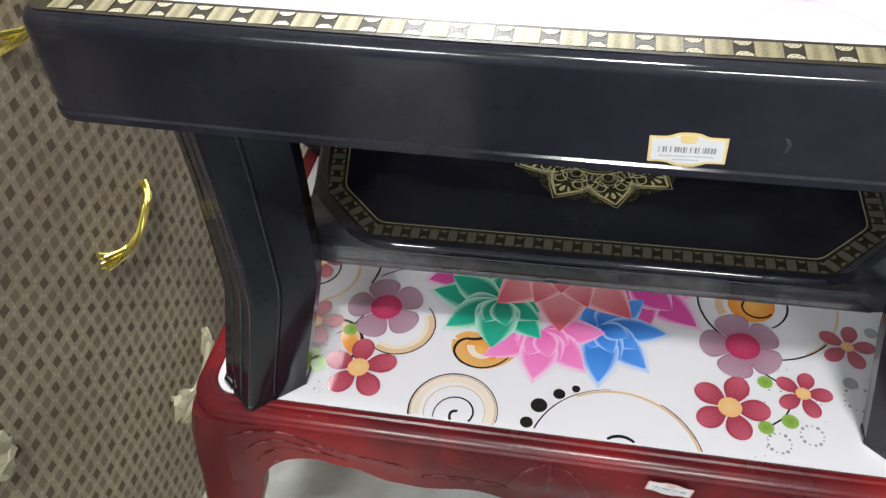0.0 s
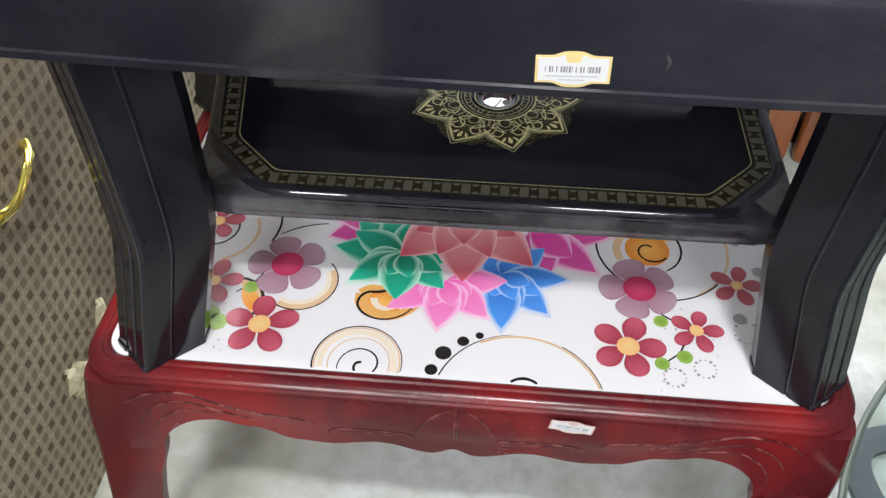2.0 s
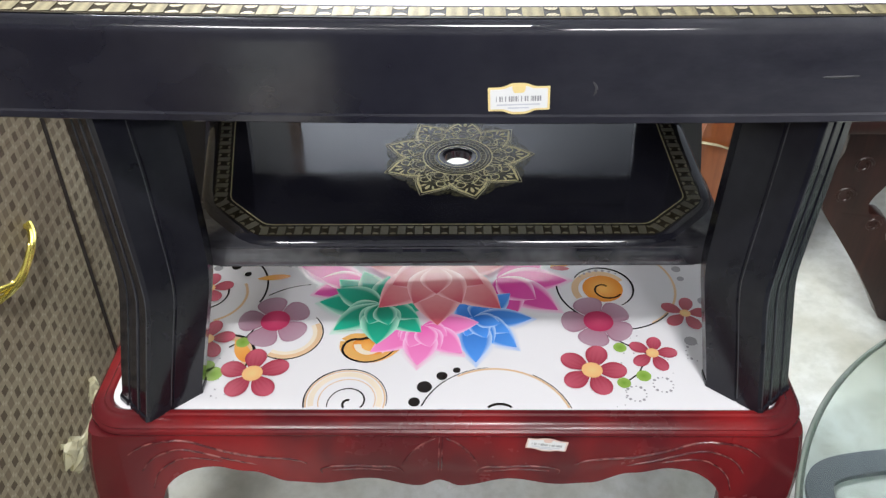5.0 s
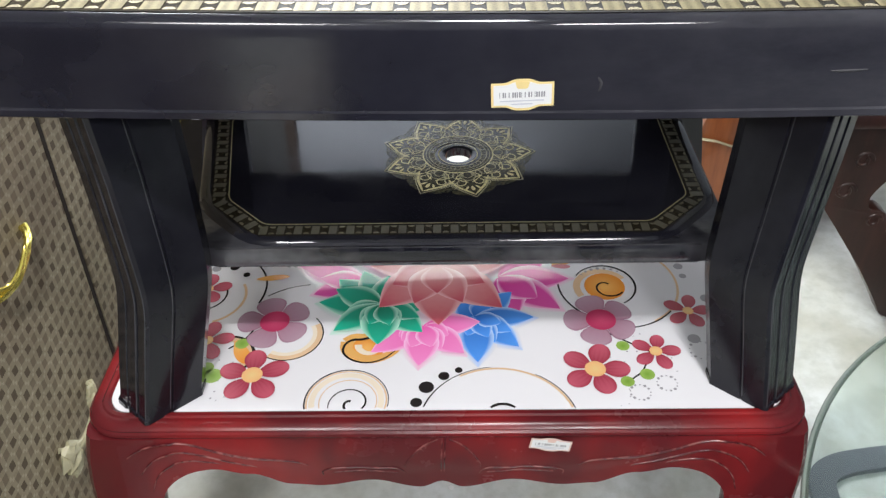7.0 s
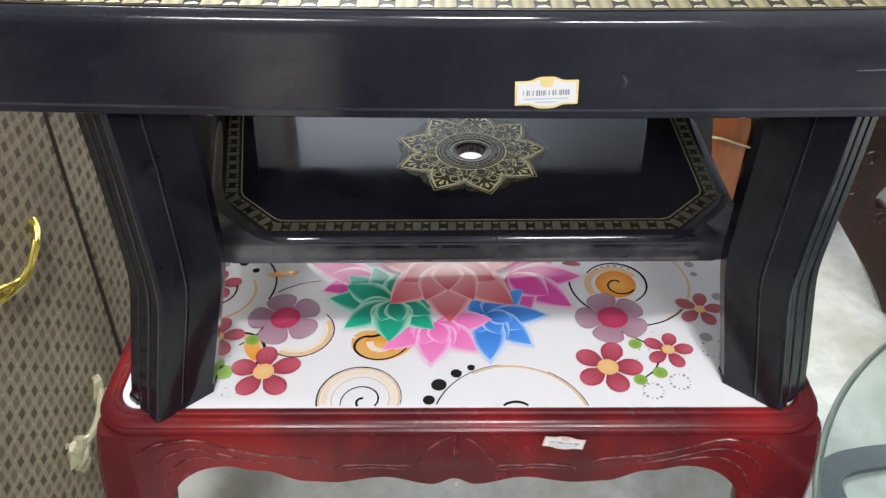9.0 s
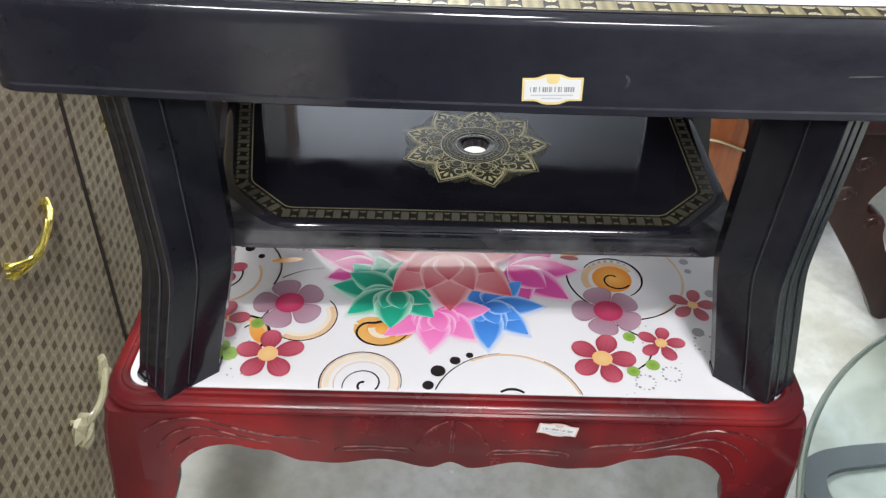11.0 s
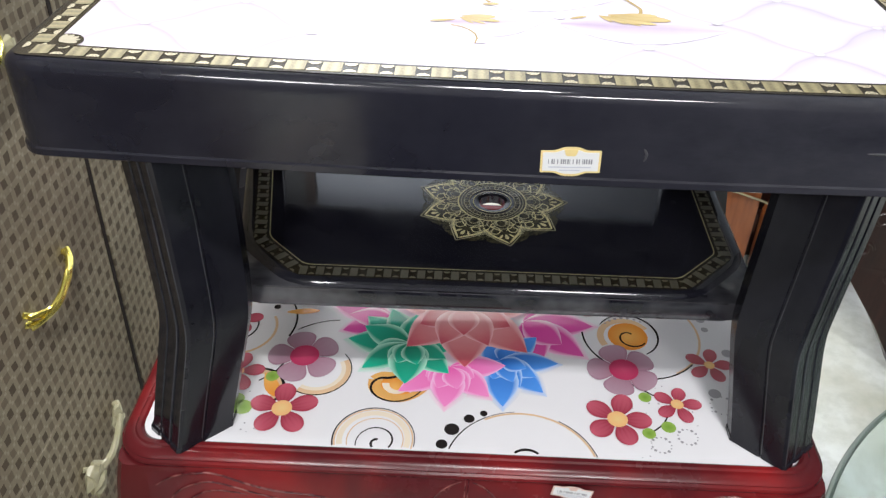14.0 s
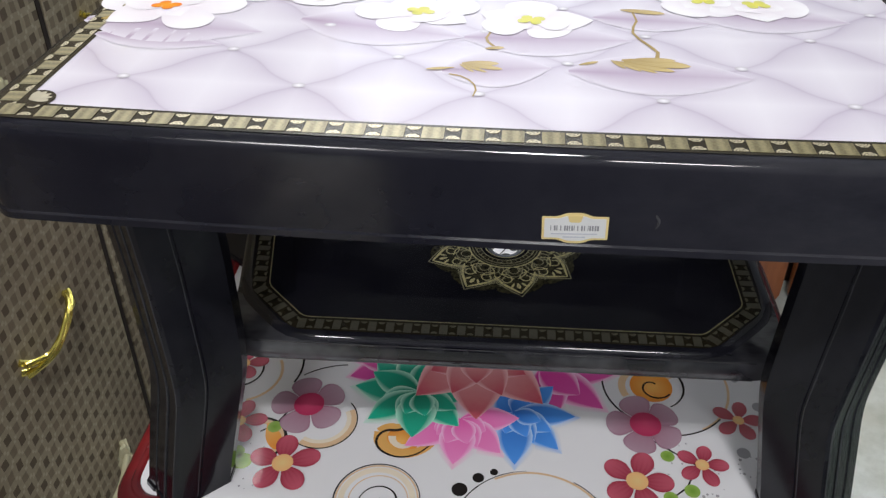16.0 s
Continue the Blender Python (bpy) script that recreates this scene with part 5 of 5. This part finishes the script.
# ---- plastic wrapping left on lower handles ----
def wrap(x, y, z, s, turn):
    thing = empty("plastic_wrap", x, y, z)
    bm = bmesh.new()
    rnd = random.Random(int(1000 * abs(y)))
    rings = []
    for i in range(9):
        v = i / 8
        r = s * (0.25 + 0.75 * math.sin(math.pi * (0.12 + 0.80 * v)))
        rings.append([(0.012 + r * 0.45 * math.cos(w) * (1 + 0.35 * rnd.uniform(-1, 1)), r * math.sin(w) * (1 + 0.35 * rnd.uniform(-1, 1)), s * (1.2 - 2.6 * v) + 0.2 * s * rnd.uniform(-1, 1)) for w in (2 * math.pi * k / 10 for k in range(10))])
    loft(rings, bm=bm)
    bmesh.ops.rotate(bm, verts=bm.verts, matrix=Matrix.Rotation(radians(turn), 3, "X"))
    part("film", bm, M_FILM, thing, smooth=False)
    return tagged(thing, "crumpled yellowish clear plastic wrap on a drawer handle", "plastic wrap", "plastic wraps")


wrap(CX + 0.004, -0.157, 0.228, 0.024, 10)
wrap(CX + 0.004, -0.050, 0.250, 0.016, -15)
wrap(CX + 0.004, -0.440, 0.222, 0.026, 5)
wrap(CX + 0.004, -0.432, 0.545, 0.022, 0)
wrap(CX + 0.004, -0.024, 0.872, 0.018, 0)


# ---- carved dark wooden stand ----
def carved_stand():
    thing = empty("carved_table", 0, 0, 0)
    tagged(thing, "dark red-brown carved wooden table with scrolled legs", "carved table")
    outline = [(0.965, 0.0), (1.005, 0.0), (1.010, 0.06), (0.975, 0.130), (0.925, 0.195), (0.905, 0.235), (0.900, 0.275), (0.870, 0.292), (0.846, 0.285), (0.850, 0.325), (0.885, 0.385), (0.955, 0.425), (1.05, 0.44), (1.18, 0.425), (1.25, 0.385), (1.285, 0.325), (1.29, 0.285), (1.265, 0.292), (1.235, 0.275), (1.23, 0.235), (1.21, 0.195), (1.16, 0.130), (1.125, 0.06), (1.13, 0.0), (1.17, 0.0), (1.20, 0.075), (1.26, 0.155), (1.315, 0.225), (1.36, 0.30), (1.378, 0.36), (1.365, 0.40), (1.36, 0.50), (0.765, 0.50), (0.770, 0.435), (0.758, 0.40), (0.746, 0.36), (0.764, 0.297), (0.82, 0.222), (0.876, 0.145), (0.934, 0.055)]
    part("carved_end", prism(soften(outline, 0.012, 3), 0.385, 0.425, 0.006, axis="y"), M_DARKWOOD, thing)
    part("carved_end", prism(soften(outline, 0.012, 3), 1.085, 1.125, 0.006, axis="y"), M_DARKWOOD, thing)
    for cx, cz, r in ((0.872, 0.264, 0.016), (0.796, 0.335, 0.020), (0.812, 0.405, 0.018)):
        bm = bmesh.new()
        tube([(cx + r * (1 - 0.6 * i / 30) * math.cos(0.24 * i), 0.3855, cz + r * (1 - 0.6 * i / 30) * math.sin(0.24 * i)) for i in range(31)], 0.0035, 8, bm)
        part("scroll", bm, M_DARKWOOD, thing, "carved scroll")
    part("tabletop", box(0.70, 1.43, 0.33, 1.18, 0.5, 0.535, 0.01), M_DARKWOOD, thing)
    return thing


carved_stand()


def stool():
    thing = empty("wooden_stool", 0.66, 0.74, 0)
    tagged(thing, "orange-brown wooden stool wrapped with clear plastic strap", "stool")
    board = soften([(-0.055, 0.0), (0.045, 0.0), (0.045, 0.300), (0.020, 0.350), (-0.035, 0.350), (-0.055, 0.300)], 0.03, 4)
    part("side_panel", prism(board, -0.03, 0.0, 0.006, axis="y"), M_ORANGE, thing)
    part("side_panel", prism([(a + 0.13, b * 0.62) for a, b in board], -0.01, 0.02, 0.006, axis="y"), M_ORANGE, thing)
    part("rail", box(-0.05, 0.19, 0.022, 0.05, 0.10, 0.16, 0.006), M_DARKWOOD, thing)
    bm = bmesh.new()
    tube([(-0.08, -0.036, 0.272), (-0.02, -0.040, 0.262), (0.05, -0.036, 0.235), (0.10, -0.02, 0.205)], 0.009, 8, bm, squash=0.3)
    part("strap", bm, M_FILM, thing, "clear plastic strap")
    part("body", box(-0.10, 0.24, 0.06, 0.34, 0.0, 0.43, 0.012), M_DARKWOOD, thing, "dark wooden body")
    return thing


stool()


def speck(name, x, y, size, height, m, label):
    bm = bmesh.new()
    bmesh.ops.create_icosphere(bm, subdivisions=2, radius=size)
    rnd = random.Random(8)
    for v in bm.verts:
        v.co *= 1 + rnd.uniform(-0.15, 0.15)
        v.co.z = max(0.0, v.co.z) * height / size
    ob = part(name, bm, m)
    ob.location = (x, y, 0.0)
    return tagged(ob, label, "debris")


speck("paint_drop", 0.027, -0.050, 0.0055, 0.002, M_WHITE, "small white paint drop dried on the concrete floor")
speck("crumb", -0.352, -0.352, 0.004, 0.003, M_EDGE, "small dark crumb lying on the concrete floor")
